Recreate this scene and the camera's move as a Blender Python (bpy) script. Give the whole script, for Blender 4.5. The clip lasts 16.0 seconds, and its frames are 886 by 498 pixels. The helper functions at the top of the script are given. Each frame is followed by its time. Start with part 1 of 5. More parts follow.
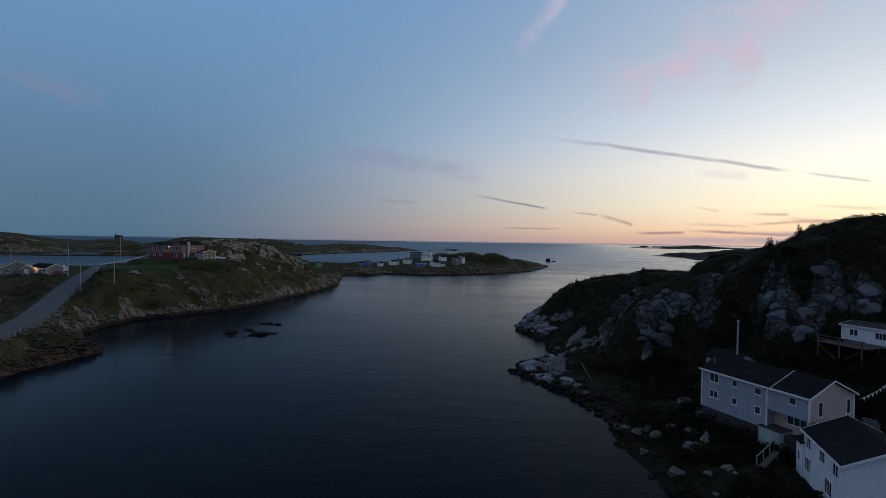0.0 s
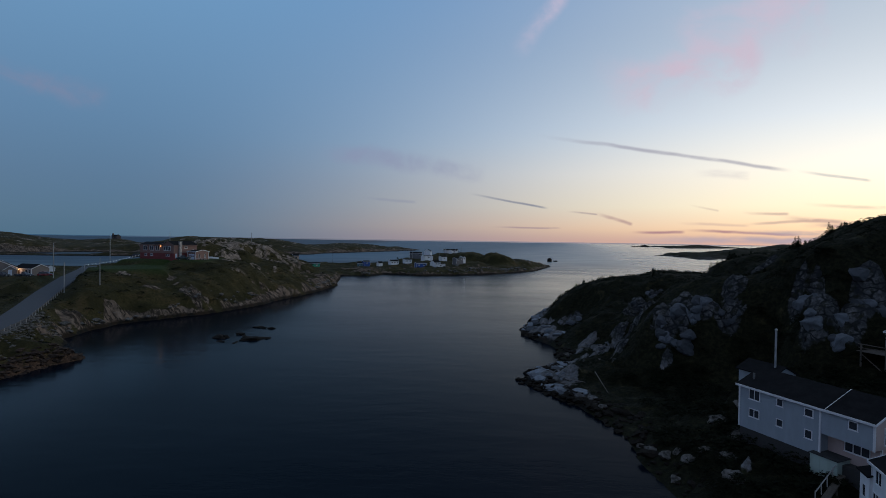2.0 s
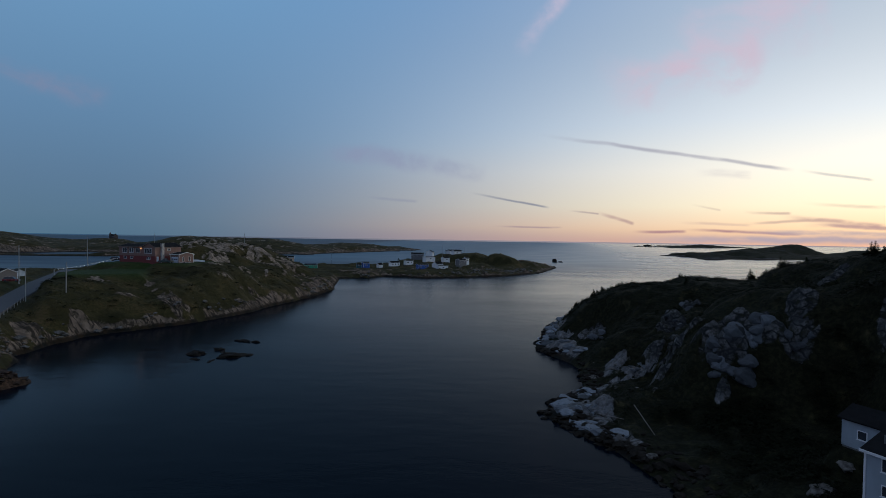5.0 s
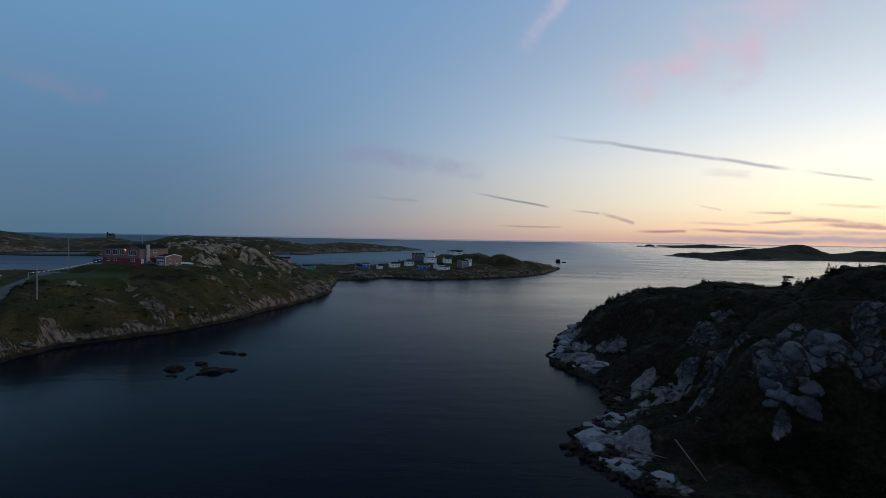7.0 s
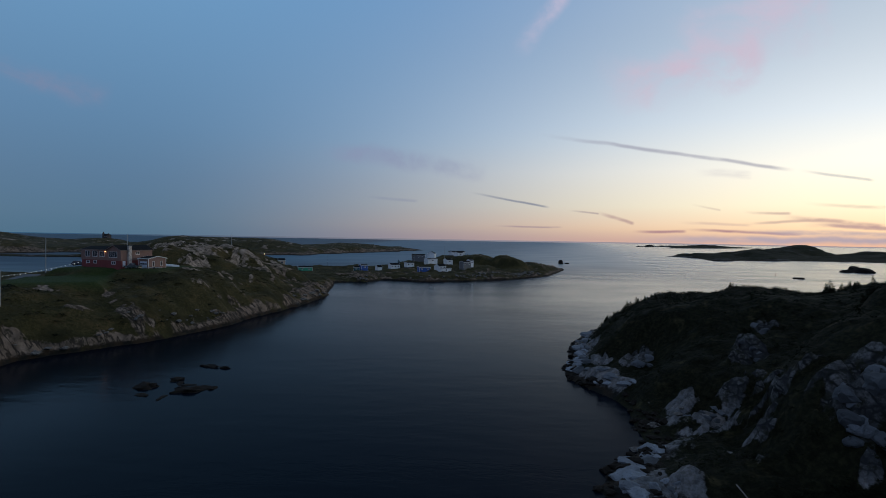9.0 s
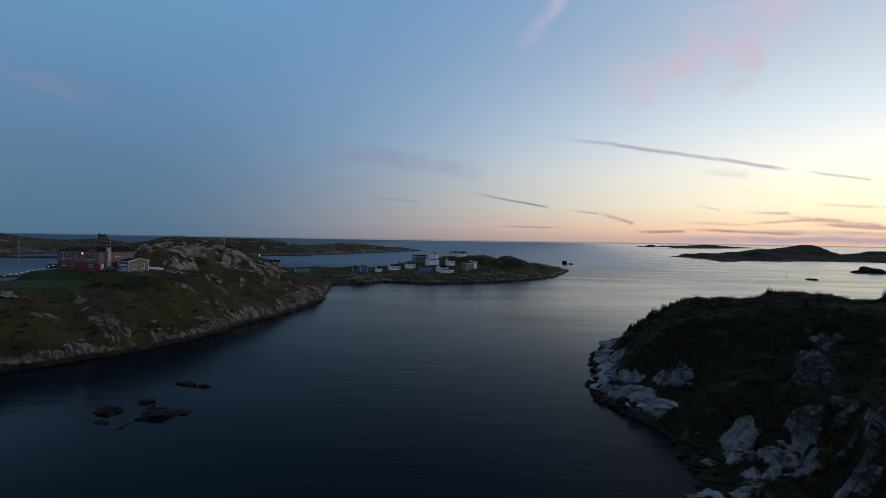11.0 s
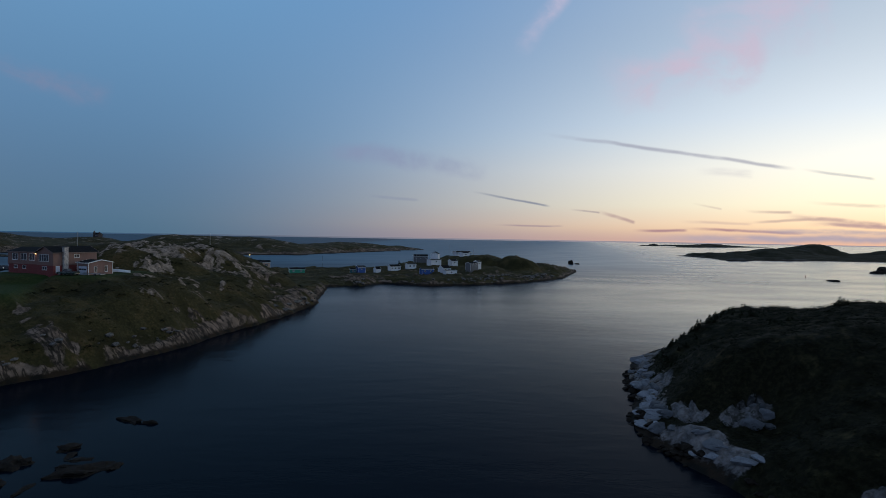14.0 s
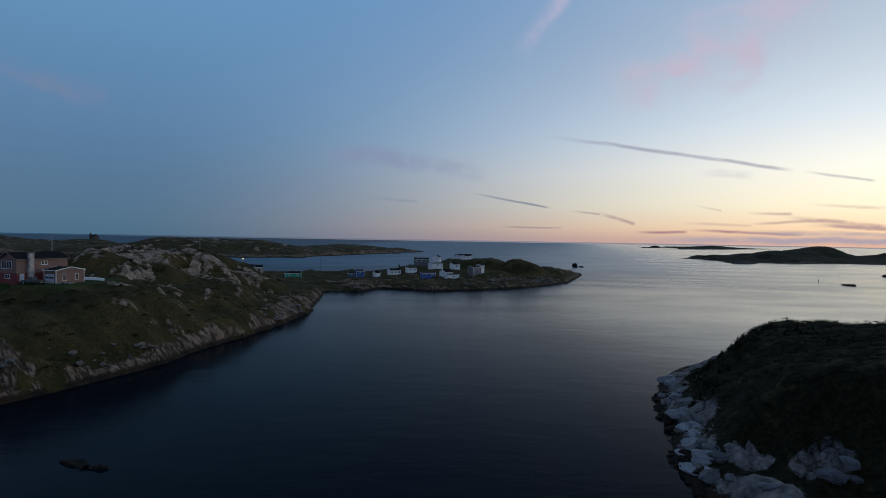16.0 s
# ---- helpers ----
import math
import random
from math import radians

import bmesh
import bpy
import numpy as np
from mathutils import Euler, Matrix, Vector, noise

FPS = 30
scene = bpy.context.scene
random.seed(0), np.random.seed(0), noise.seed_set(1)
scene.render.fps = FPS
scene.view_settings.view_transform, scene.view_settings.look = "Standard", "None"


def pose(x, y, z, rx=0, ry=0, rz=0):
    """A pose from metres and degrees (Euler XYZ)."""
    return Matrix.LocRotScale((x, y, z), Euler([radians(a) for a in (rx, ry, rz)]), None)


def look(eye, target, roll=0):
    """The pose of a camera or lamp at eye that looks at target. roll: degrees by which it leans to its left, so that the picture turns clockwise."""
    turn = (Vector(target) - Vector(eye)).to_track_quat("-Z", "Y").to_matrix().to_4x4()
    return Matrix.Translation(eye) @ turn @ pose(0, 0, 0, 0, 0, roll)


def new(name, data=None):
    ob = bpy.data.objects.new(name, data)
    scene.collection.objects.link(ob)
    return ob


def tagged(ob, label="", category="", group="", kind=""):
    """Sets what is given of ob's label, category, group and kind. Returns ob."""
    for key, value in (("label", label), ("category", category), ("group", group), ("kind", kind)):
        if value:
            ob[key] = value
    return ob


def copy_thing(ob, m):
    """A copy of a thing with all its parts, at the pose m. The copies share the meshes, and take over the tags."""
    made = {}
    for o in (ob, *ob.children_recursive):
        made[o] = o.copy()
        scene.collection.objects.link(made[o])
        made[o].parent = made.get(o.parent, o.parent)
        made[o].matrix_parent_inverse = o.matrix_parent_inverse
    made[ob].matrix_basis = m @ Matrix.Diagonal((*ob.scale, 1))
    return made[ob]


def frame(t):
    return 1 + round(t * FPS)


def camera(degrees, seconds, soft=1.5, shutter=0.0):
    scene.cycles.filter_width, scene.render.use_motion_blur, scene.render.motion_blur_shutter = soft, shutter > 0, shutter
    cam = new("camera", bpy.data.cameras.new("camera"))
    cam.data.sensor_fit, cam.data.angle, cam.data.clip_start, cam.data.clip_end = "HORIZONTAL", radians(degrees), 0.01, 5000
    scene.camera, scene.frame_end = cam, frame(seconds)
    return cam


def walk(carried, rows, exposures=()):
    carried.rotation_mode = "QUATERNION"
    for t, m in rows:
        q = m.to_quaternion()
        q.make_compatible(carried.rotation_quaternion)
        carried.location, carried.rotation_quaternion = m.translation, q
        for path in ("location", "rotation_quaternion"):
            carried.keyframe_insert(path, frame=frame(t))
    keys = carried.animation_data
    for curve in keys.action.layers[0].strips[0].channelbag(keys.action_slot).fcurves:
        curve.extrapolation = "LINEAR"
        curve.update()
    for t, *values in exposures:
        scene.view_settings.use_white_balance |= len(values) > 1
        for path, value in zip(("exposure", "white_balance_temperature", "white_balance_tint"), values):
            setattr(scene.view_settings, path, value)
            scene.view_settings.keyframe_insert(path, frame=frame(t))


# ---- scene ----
import functools
cam = camera(79.0, 16.0, soft=0.6)
PATH = [
    (0, (0.393, 0.378, 27.202), (0.396, 2.377, 27.165), 0.9),
    (0.5, (0.238, 2.028, 27.173), (0.243, 4.028, 27.135), 0.9),
    (1, (0.095, 3.909, 27.154), (0.1, 5.909, 27.116), 0.9),
    (1.5, (-0.011, 6.036, 27.153), (-0.007, 8.036, 27.114), 0.9),
    (2, (-0.162, 8.36, 27.189), (-0.158, 10.359, 27.15), 0.9),
    (2.5, (-0.263, 10.914, 27.26), (-0.261, 12.914, 27.221), 0.9),
    (3, (-0.436, 13.672, 27.378), (-0.435, 15.672, 27.339), 0.9),
    (3.5, (-0.526, 16.487, 27.527), (-0.526, 18.487, 27.486), 0.9),
    (4, (-0.698, 19.436, 27.67), (-0.698, 21.436, 27.63), 0.9),
    (6.5, (-1.829, 34.83, 28.76), (-1.832, 36.829, 28.715), 1.0),
    (7, (-2.104, 37.901, 28.821), (-2.107, 39.901, 28.777), 1.0),
    (7.5, (-2.404, 41.023, 28.864), (-2.406, 43.023, 28.819), 1.0),
    (8, (-2.682, 44.163, 28.905), (-2.684, 46.163, 28.861), 1.1),
    (8.5, (-2.929, 47.303, 28.909), (-2.931, 49.303, 28.865), 1.0),
    (9, (-3.311, 50.572, 28.905), (-3.312, 52.572, 28.862), 1.0),
    (11.5, (-5.14, 67.733, 28.886), (-5.141, 69.733, 28.844), 0.9),
    (12, (-5.275, 71.175, 28.885), (-5.277, 73.174, 28.841), 0.9),
    (12.5, (-5.423, 74.677, 28.903), (-5.425, 76.676, 28.86), 0.9),
    (13, (-5.54, 78.203, 28.907), (-5.543, 80.202, 28.864), 0.9),
    (13.5, (-5.734, 81.735, 28.901), (-5.739, 83.734, 28.856), 0.9),
    (14, (-5.983, 85.215, 28.924), (-5.987, 87.214, 28.877), 1.0),
    (14.5, (-6.231, 88.642, 29.024), (-6.235, 90.642, 28.976), 1.0),
    (15, (-6.453, 92.097, 29.254), (-6.459, 94.097, 29.205), 1.1),
    (15.5, (-6.705, 95.467, 29.516), (-6.71, 97.467, 29.469), 1.1),
    (16, (-7.004, 98.721, 29.675), (-7.009, 100.72, 29.634), 1.0),
]
walk(cam, [(t, look(eye, target, roll)) for t, eye, target, roll in PATH], [(0, 0.0, 6500, 10), (6, 0.02, 6450, 9), (14, 0.0, 6250, 8), (16, -0.08, 6200, 8)])


# ---- small helpers ----
def lin(r, g, b):
    """sRGB 0-255 to linear."""
    out = []
    for c in (r, g, b):
        c /= 255
        out.append(c / 12.92 if c <= 0.04045 else ((c + 0.055) / 1.055) ** 2.4)
    return (*out, 1)


class Nodes:
    """Short forms for building a node tree."""

    def __init__(self, tree):
        self.t = tree
        tree.nodes.clear()

    def add(self, kind, **props):
        n = self.t.nodes.new(kind)
        for k, v in props.items():
            if k == "op":
                n.operation = v
            elif k == "blend":
                n.data_type, n.blend_type = "RGBA", v
            elif k == "attr":
                n.attribute_name = v
            elif k == "dims":
                n.noise_dimensions = v
            elif k == "feature":
                n.feature = v
        return n

    def put(self, sock, v):
        if isinstance(v, bpy.types.NodeSocket):
            self.t.links.new(v, sock)
        elif v is not None:
            sock.default_value = v

    def math(self, op, a, b=0.0, c=0.0, clamp=False):
        n = self.add("ShaderNodeMath", op=op)
        n.use_clamp = clamp
        for i, v in enumerate((a, b, c)):
            self.put(n.inputs[i], v)
        return n.outputs[0]

    def mix(self, f, a, b, blend="MIX"):
        n = self.add("ShaderNodeMix", blend=blend)
        n.clamp_factor = True
        self.put(n.inputs[0], f), self.put(n.inputs[6], a), self.put(n.inputs[7], b)
        return n.outputs[2]

    def span(self, v, a, b, c=0.0, d=1.0, smooth=True):
        n = self.add("ShaderNodeMapRange")
        n.interpolation_type = "SMOOTHSTEP" if smooth else "LINEAR"
        for i, w in enumerate((v, a, b, c, d)):
            self.put(n.inputs[i], w)
        return n.outputs[0]

    def ramp(self, v, stops):
        n = self.add("ShaderNodeValToRGB")
        self.put(n.inputs[0], v)
        while len(n.color_ramp.elements) < len(stops):
            n.color_ramp.elements.new(0.5)
        for e, (p, c) in zip(n.color_ramp.elements, stops):
            e.position, e.color = p, c
        return n.outputs[0]

    def noise(self, where, scale, detail=4, rough=0.55, distort=0.0):
        n = self.add("ShaderNodeTexNoise")
        self.put(n.inputs["Vector"], where)
        n.inputs["Scale"].default_value, n.inputs["Detail"].default_value = scale, detail
        n.inputs["Roughness"].default_value, n.inputs["Distortion"].default_value = rough, distort
        return n.outputs[0]

    def scale(self, v, k):
        n = self.add("ShaderNodeVectorMath", op="SCALE")
        self.put(n.inputs[0], v), self.put(n.inputs[3], k)
        return n.outputs[0]

    def stretch(self, where, scale, turn=(0, 0, 0)):
        n = self.add("ShaderNodeMapping")
        self.put(n.inputs["Vector"], where)
        n.inputs["Scale"].default_value, n.inputs["Rotation"].default_value = scale, turn
        return n.outputs[0]


# ---- world: the sky after sunset, the glow lies north-east of the view ----
world = bpy.data.worlds.new("dusk_sky")
scene.world = world
world.use_nodes = True
W = Nodes(world.node_tree)
GLOW = radians(50)
way = W.add("ShaderNodeTexCoord").outputs["Generated"]
sep = W.add("ShaderNodeSeparateXYZ")
W.put(sep.inputs[0], way)
wx, wy, wz = sep.outputs
flat = W.math("SQRT", W.math("MAXIMUM", W.math("ADD", W.math("MULTIPLY", wx, wx), W.math("MULTIPLY", wy, wy)), 1e-5))
toward = W.math("DIVIDE", W.math("ADD", W.math("MULTIPLY", wx, math.sin(GLOW)), W.math("MULTIPLY", wy, math.cos(GLOW))), flat)
up = W.math("MAXIMUM", wz, 0.0)
cool = W.ramp(up, [(0, lin(82, 112, 135)), (0.03, lin(88, 117, 141)), (0.09, lin(92, 122, 151)), (0.18, lin(97, 132, 166)), (0.40, lin(109, 152, 192)), (0.7, lin(106, 124, 152)), (1, lin(104, 114, 134))])
mid = W.ramp(up, [(0, lin(150, 142, 154)), (0.018, lin(154, 148, 157)), (0.06, lin(146, 151, 168)), (0.17, lin(124, 155, 188)), (0.40, lin(97, 140, 187)), (0.7, lin(106, 124, 152)), (1, lin(104, 114, 134))])
warm = W.ramp(up, [(0, lin(236, 184, 154)), (0.02, lin(253, 211, 164)), (0.06, lin(255, 239, 202)), (0.12, lin(254, 246, 228)), (0.20, lin(232, 237, 240)), (0.40, lin(196, 212, 232)), (0.7, lin(112, 130, 156)), (1, lin(104, 114, 134))])
warm = W.scale(warm, W.math("MULTIPLY", W.span(up, 0.06, 0.36, 1.24, 0.84), W.span(up, 0.0, 0.03, 0.86, 1.0)))
sky = W.mix(W.span(toward, 0.12, 0.94), cool, mid)
sky = W.mix(W.math("POWER", W.span(toward, 0.05, 1.0, smooth=False), 3.4), sky, warm)
# the afterglow goes on to the east
east = W.math("MULTIPLY", W.span(W.math("DIVIDE", wx, flat), 0.68, 0.92), W.span(toward, 0.2, 0.6))
sky = W.mix(W.math("MULTIPLY", east, 0.85), sky, W.scale(warm, 1.15))
# the sky behind the viewer: a dull rose band under darkening blue
sky = W.mix(W.span(toward, 0.05, -0.55), sky, W.ramp(up, [(0, lin(108, 114, 138)), (0.12, lin(122, 130, 156)), (0.3, lin(112, 134, 170)), (0.7, lin(106, 124, 152)), (1, lin(104, 114, 134))]))

# clouds: wisps and old vapour trails, in the plane a unit ahead of the viewer
ahead = W.math("MAXIMUM", wy, 0.05)
cu, cv = W.math("DIVIDE", wx, ahead), W.math("DIVIDE", wz, ahead)
comb = W.add("ShaderNodeCombineXYZ")
W.put(comb.inputs[0], cu), W.put(comb.inputs[1], cv)
wob = W.noise(comb.outputs[0], 9.0, 3)
fray = W.noise(W.stretch(comb.outputs[0], (14, 60, 1), (0, 0, 0.13)), 1.0, 4)
puff = W.noise(W.stretch(comb.outputs[0], (7, 11, 1), (0, 0, -0.5)), 1.0, 6, 0.6, 0.4)
before = W.math("GREATER_THAN", wy, 0.05)


def streak(sky, u0, v0, u1, v1, width, strength, color, soft=0.9, frayed=0.6):
    """A wisp from (u0, v0) to (u1, v1)."""
    du, dv = u1 - u0, v1 - v0
    size = math.hypot(du, dv)
    du, dv = du / size, dv / size
    a, b = W.math("SUBTRACT", cu, u0), W.math("SUBTRACT", cv, v0)
    along = W.math("ADD", W.math("MULTIPLY", a, du), W.math("MULTIPLY", b, dv))
    across = W.math("ADD", W.math("MULTIPLY", a, -dv), W.math("MULTIPLY", b, du))
    across = W.math("ADD", across, W.math("MULTIPLY", W.math("SUBTRACT", wob, 0.5), width * 1.6))
    body = W.span(W.math("ABSOLUTE", across), width, width * (1 - soft))
    ends = W.math("MULTIPLY", W.span(along, -0.02, size * 0.35), W.span(along, size * 1.02, size * 0.9))
    m = W.math("MULTIPLY", W.math("MULTIPLY", body, ends), W.span(puff, 0.30, 0.72) if width > 0.015 else W.span(fray, 0.35 * frayed, 0.62))
    return W.mix(W.math("MULTIPLY", W.math("MULTIPLY", m, before), strength), sky, color)


def at_px(x, y):
    return ((x - 784) + 0.0165 * (y - 441)) / 951, (422 + 0.0165 * (x - 784) - y) / 951


for x0, y0, x1, y1, width, strength, color, frayed in (
    (960, 241, 1400, 303, 5.2, 0.66, (150, 148, 166), 0.1), (845, 345, 972, 369, 3, 0.8, (120, 126, 146), 0.1),
    (1424, 305, 1545, 321, 4, 0.55, (160, 162, 172), 0.3), (880, 402, 995, 404, 2.5, 0.6, (150, 128, 142), 0.2),
    (560, 266, 860, 306, 24, 0.85, (138, 142, 172), 0.7), (655, 350, 740, 358, 4, 0.35, (128, 134, 160), 0.5),
    (1020, 376, 1060, 380, 2.5, 0.6, (150, 132, 142), 0.2), (1070, 382, 1122, 398, 5, 0.7, (170, 138, 140), 0.4),
    (1236, 366, 1275, 374, 3, 0.4, (190, 168, 160), 0.5), (1130, 412, 1215, 411, 4, 0.9, (168, 128, 136), 0.2),
    (1215, 408, 1420, 416, 4, 0.9, (172, 132, 138), 0.2), (1330, 377, 1400, 380, 4, 0.7, (190, 160, 152), 0.4),
    (1390, 386, 1568, 402, 7, 0.8, (196, 160, 152), 0.5), (1430, 400, 1600, 407, 6, 0.85, (180, 146, 148), 0.3),
    (1100, 424, 1640, 428, 10, 0.9, (176, 162, 174), 0.0), (1300, 410, 1640, 419, 7, 0.85, (180, 164, 172), 0.1), (1430, 362, 1640, 372, 5, 0.5, (206, 184, 168), 0.5), (1320, 397, 1460, 390, 4, 0.7, (196, 166, 154), 0.3), (1240, 308, 1330, 312, 10, 0.35, (196, 190, 196), 0.5), (1210, 396, 1330, 400, 4, 0.5, (200, 170, 160), 0.3),
    (915, 90, 1010, -25, 24, 0.75, (205, 190, 210), 0.4), (1060, 165, 1350, 95, 62, 0.8, (208, 184, 200), 0.7),
    (1150, 150, 1460, -20, 100, 0.7, (206, 188, 206), 0.7), (-60, 115, 200, 180, 34, 0.7, (128, 134, 162), 0.4),
):
    sky = streak(sky, *at_px(x0, y0), *at_px(x1, y1), width / 951, strength, lin(*color), 0.9, frayed)

# below the sea's edge the far water goes on
sky = W.mix(W.math("LESS_THAN", wz, -0.0032), sky, W.mix(W.span(toward, 0.0, 0.9), lin(50, 82, 108), lin(150, 142, 150)))
back = W.add("ShaderNodeBackground")
W.put(back.inputs[0], sky)
back.inputs[1].default_value = 1.0
W.put(W.add("ShaderNodeOutputWorld").inputs[0], back.outputs[0])


# ---- materials ----
def surface(name, build):
    m = bpy.data.materials.new(name)
    m.use_nodes = True
    n = Nodes(m.node_tree)
    bsdf = n.add("ShaderNodeBsdfPrincipled")
    build(n, bsdf, n.add("ShaderNodeTexCoord").outputs["Object"])
    n.put(n.add("ShaderNodeOutputMaterial").inputs[0], bsdf.outputs[0])
    return m


def relief(n, bsdf, height, depth, strength=1.0):
    b = n.add("ShaderNodeBump")
    b.inputs["Strength"].default_value, b.inputs["Distance"].default_value = strength, depth
    n.put(b.inputs["Height"], height)
    n.put(bsdf.inputs["Normal"], b.outputs[0])


def plain(name, color, rough=0.7, metal=0.0, grain=30.0, vary=0.25, bump=0.003, emit=0.0, gloss=0.5):
    """Paint, metal, plastic: two scales of unevenness over a base colour."""
    def build(n, b, where):
        fine, broad = n.noise(where, grain, 5), n.noise(where, 1.3, 4)
        f = n.math("ADD", n.math("MULTIPLY", fine, 0.5), n.math("MULTIPLY", broad, 0.5))
        dark = tuple(c * (1 - vary) for c in color) + (1,)
        light = tuple(min(1, c * (1 + vary * 0.6)) for c in color) + (1,)
        n.put(b.inputs["Base Color"], n.mix(n.span(f, 0.35, 0.65), dark, light))
        n.put(b.inputs["Roughness"], n.span(broad, 0.3, 0.7, max(0.05, rough - 0.1), min(1, rough + 0.1)))
        b.inputs["Metallic"].default_value = metal
        b.inputs["Specular IOR Level"].default_value = gloss
        if emit:
            b.inputs["Emission Color"].default_value = (*color, 1)
            b.inputs["Emission Strength"].default_value = emit
        relief(n, b, fine, bump)
    return surface(name, build)


def siding(name, color, board=0.13, vary=0.12):
    """Lapped boards: a saw profile up the wall, with weathering."""
    def build(n, b, where):
        s = n.add("ShaderNodeSeparateXYZ")
        n.put(s.inputs[0], where)
        saw = n.math("FRACT", n.math("DIVIDE", s.outputs[2], board))
        stain = n.noise(n.stretch(where, (1.2, 1.2, 0.35)), 1.0, 5)
        grain = n.noise(where, 22, 3)
        c = n.mix(n.span(stain, 0.35, 0.7), tuple(k * (1 - vary) for k in color) + (1,), (*color, 1))
        c = n.mix(n.span(grain, 0.55, 0.8, 0, 0.25), c, tuple(k * 0.7 for k in color) + (1,))
        n.put(b.inputs["Base Color"], c)
        b.inputs["Roughness"].default_value = 0.6
        relief(n, b, n.math("SUBTRACT", 1.0, saw), 0.015, 0.7)
    return surface(name, build)


def shingles(name, color):
    def build(n, b, where):
        s = n.add("ShaderNodeSeparateXYZ")
        n.put(s.inputs[0], where)
        saw = n.math("FRACT", n.math("DIVIDE", s.outputs[2], 0.07))
        patch, grit = n.noise(where, 1.1, 4), n.noise(where, 40, 3)
        c = n.mix(n.span(patch, 0.3, 0.7), tuple(k * 0.7 for k in color) + (1,), tuple(k * 1.25 for k in color) + (1,))
        c = n.mix(n.span(grit, 0.5, 0.8, 0, 0.4), c, tuple(k * 1.8 for k in color) + (1,))
        n.put(b.inputs["Base Color"], c)
        b.inputs["Roughness"].default_value = 0.9
        b.inputs["Specular IOR Level"].default_value = 0.12
        relief(n, b, n.math("SUBTRACT", 1.0, saw), 0.012, 0.6)
    return surface(name, build)


def build_land(n, b, where):
    """Bare rock, low heath and lawn, told apart by the cover stored with the ground."""
    cover = n.add("ShaderNodeAttribute", attr="rock").outputs["Fac"]
    lawn = n.add("ShaderNodeAttribute", attr="lawn").outputs["Fac"]
    geo = n.add("ShaderNodeSeparateXYZ")
    n.put(geo.inputs[0], where)
    big, med, fine, grit = n.noise(where, 0.05, 4), n.noise(where, 0.35, 5), n.noise(where, 1.6, 5, 0.65), n.noise(where, 7.0, 3, 0.7)
    edge = n.math("ADD", n.math("MULTIPLY", n.math("SUBTRACT", fine, 0.5), 0.5), n.math("MULTIPLY", n.math("SUBTRACT", med, 0.5), 0.8))
    isrock = n.span(n.math("ADD", cover, edge), 0.40, 0.62)
    stone = n.ramp(n.math("ADD", n.math("MULTIPLY", med, 0.75), n.math("MULTIPLY", fine, 0.25)), [(0.30, (0.12, 0.105, 0.09, 1)), (0.42, (0.27, 0.23, 0.195, 1)), (0.54, (0.41, 0.35, 0.30, 1)), (0.70, (0.56, 0.48, 0.42, 1))])
    band = n.noise(n.stretch(where, (0.9, 0.9, 3.2), (0.35, 0.2, 0.5)), 0.8, 4, 0.6, 0.6)
    seam = n.span(n.math("ABSOLUTE", n.math("SUBTRACT", band, 0.5)), 0.0, 0.035)
    stone = n.mix(n.math("MULTIPLY", n.math("SUBTRACT", 1.0, seam), 0.35), stone, (0.05, 0.048, 0.044, 1))
    stone = n.mix(n.span(grit, 0.58, 0.78, 0, 0.3), stone, (0.10, 0.10, 0.09, 1))
    cleft = n.noise(n.stretch(n.stretch(where, (1, 1, 1), (0, 0, -1.25)), (0.55, 0.05, 0.20)), 1.0, 3, 0.6, 0.3)
    dense = n.add("ShaderNodeAttribute", attr="scrub").outputs["Fac"]
    tone = n.add("ShaderNodeAttribute", attr="tone").outputs["Fac"]
    stone = n.mix(n.span(tone, 0.2, 0.8, 0.0, 1.0), stone, n.mix(n.span(dense, 0.5, 0.9, 0.12, 0.6), stone, (0.050, 0.048, 0.044, 1)))
    grown = n.span(n.math("ADD", geo.outputs[2], n.math("MULTIPLY", n.math("SUBTRACT", med, 0.5), 6.0)), 3.5, 7.0, 0.0, 0.95)
    stone = n.mix(n.math("MULTIPLY", grown, n.span(dense, 0.32, 0.95)), stone, n.mix(n.span(fine, 0.35, 0.65), (0.04, 0.039, 0.037, 1), (0.15, 0.145, 0.138, 1)))
    stone = n.mix(n.math("MULTIPLY", n.span(geo.outputs[2], 4.5, 2.5, 0.0, 0.1), n.span(dense, 0.6, 0.9)), stone, (0.50, 0.49, 0.47, 1))
    brown = n.math("MULTIPLY", n.span(n.math("MULTIPLY_ADD", med, 8.0, geo.outputs[2]), 20.0, 12.0, 0.0, 0.62), n.span(dense, 0.9, 0.6))
    stone = n.mix(brown, stone, n.mix(fine, (0.055, 0.040, 0.030, 1), (0.27, 0.20, 0.155, 1)))
    clefts = n.math("MULTIPLY", n.span(n.math("ABSOLUTE", n.math("SUBTRACT", cleft, 0.5)), 0.075, 0.01, 0.0, 0.88), n.math("MULTIPLY", n.span(dense, 0.9, 0.6), n.span(geo.outputs[2], 6.0, 14.0, 1.0, 0.35)))
    stone = n.mix(clefts, stone, (0.020, 0.018, 0.015, 1))
    crack = n.add("ShaderNodeAttribute", attr="crack").outputs["Fac"]
    stone = n.mix(n.math("MULTIPLY", crack, n.span(dense, 0.3, 0.9, 0.65, 0.85)), stone, (0.022, 0.021, 0.018, 1))
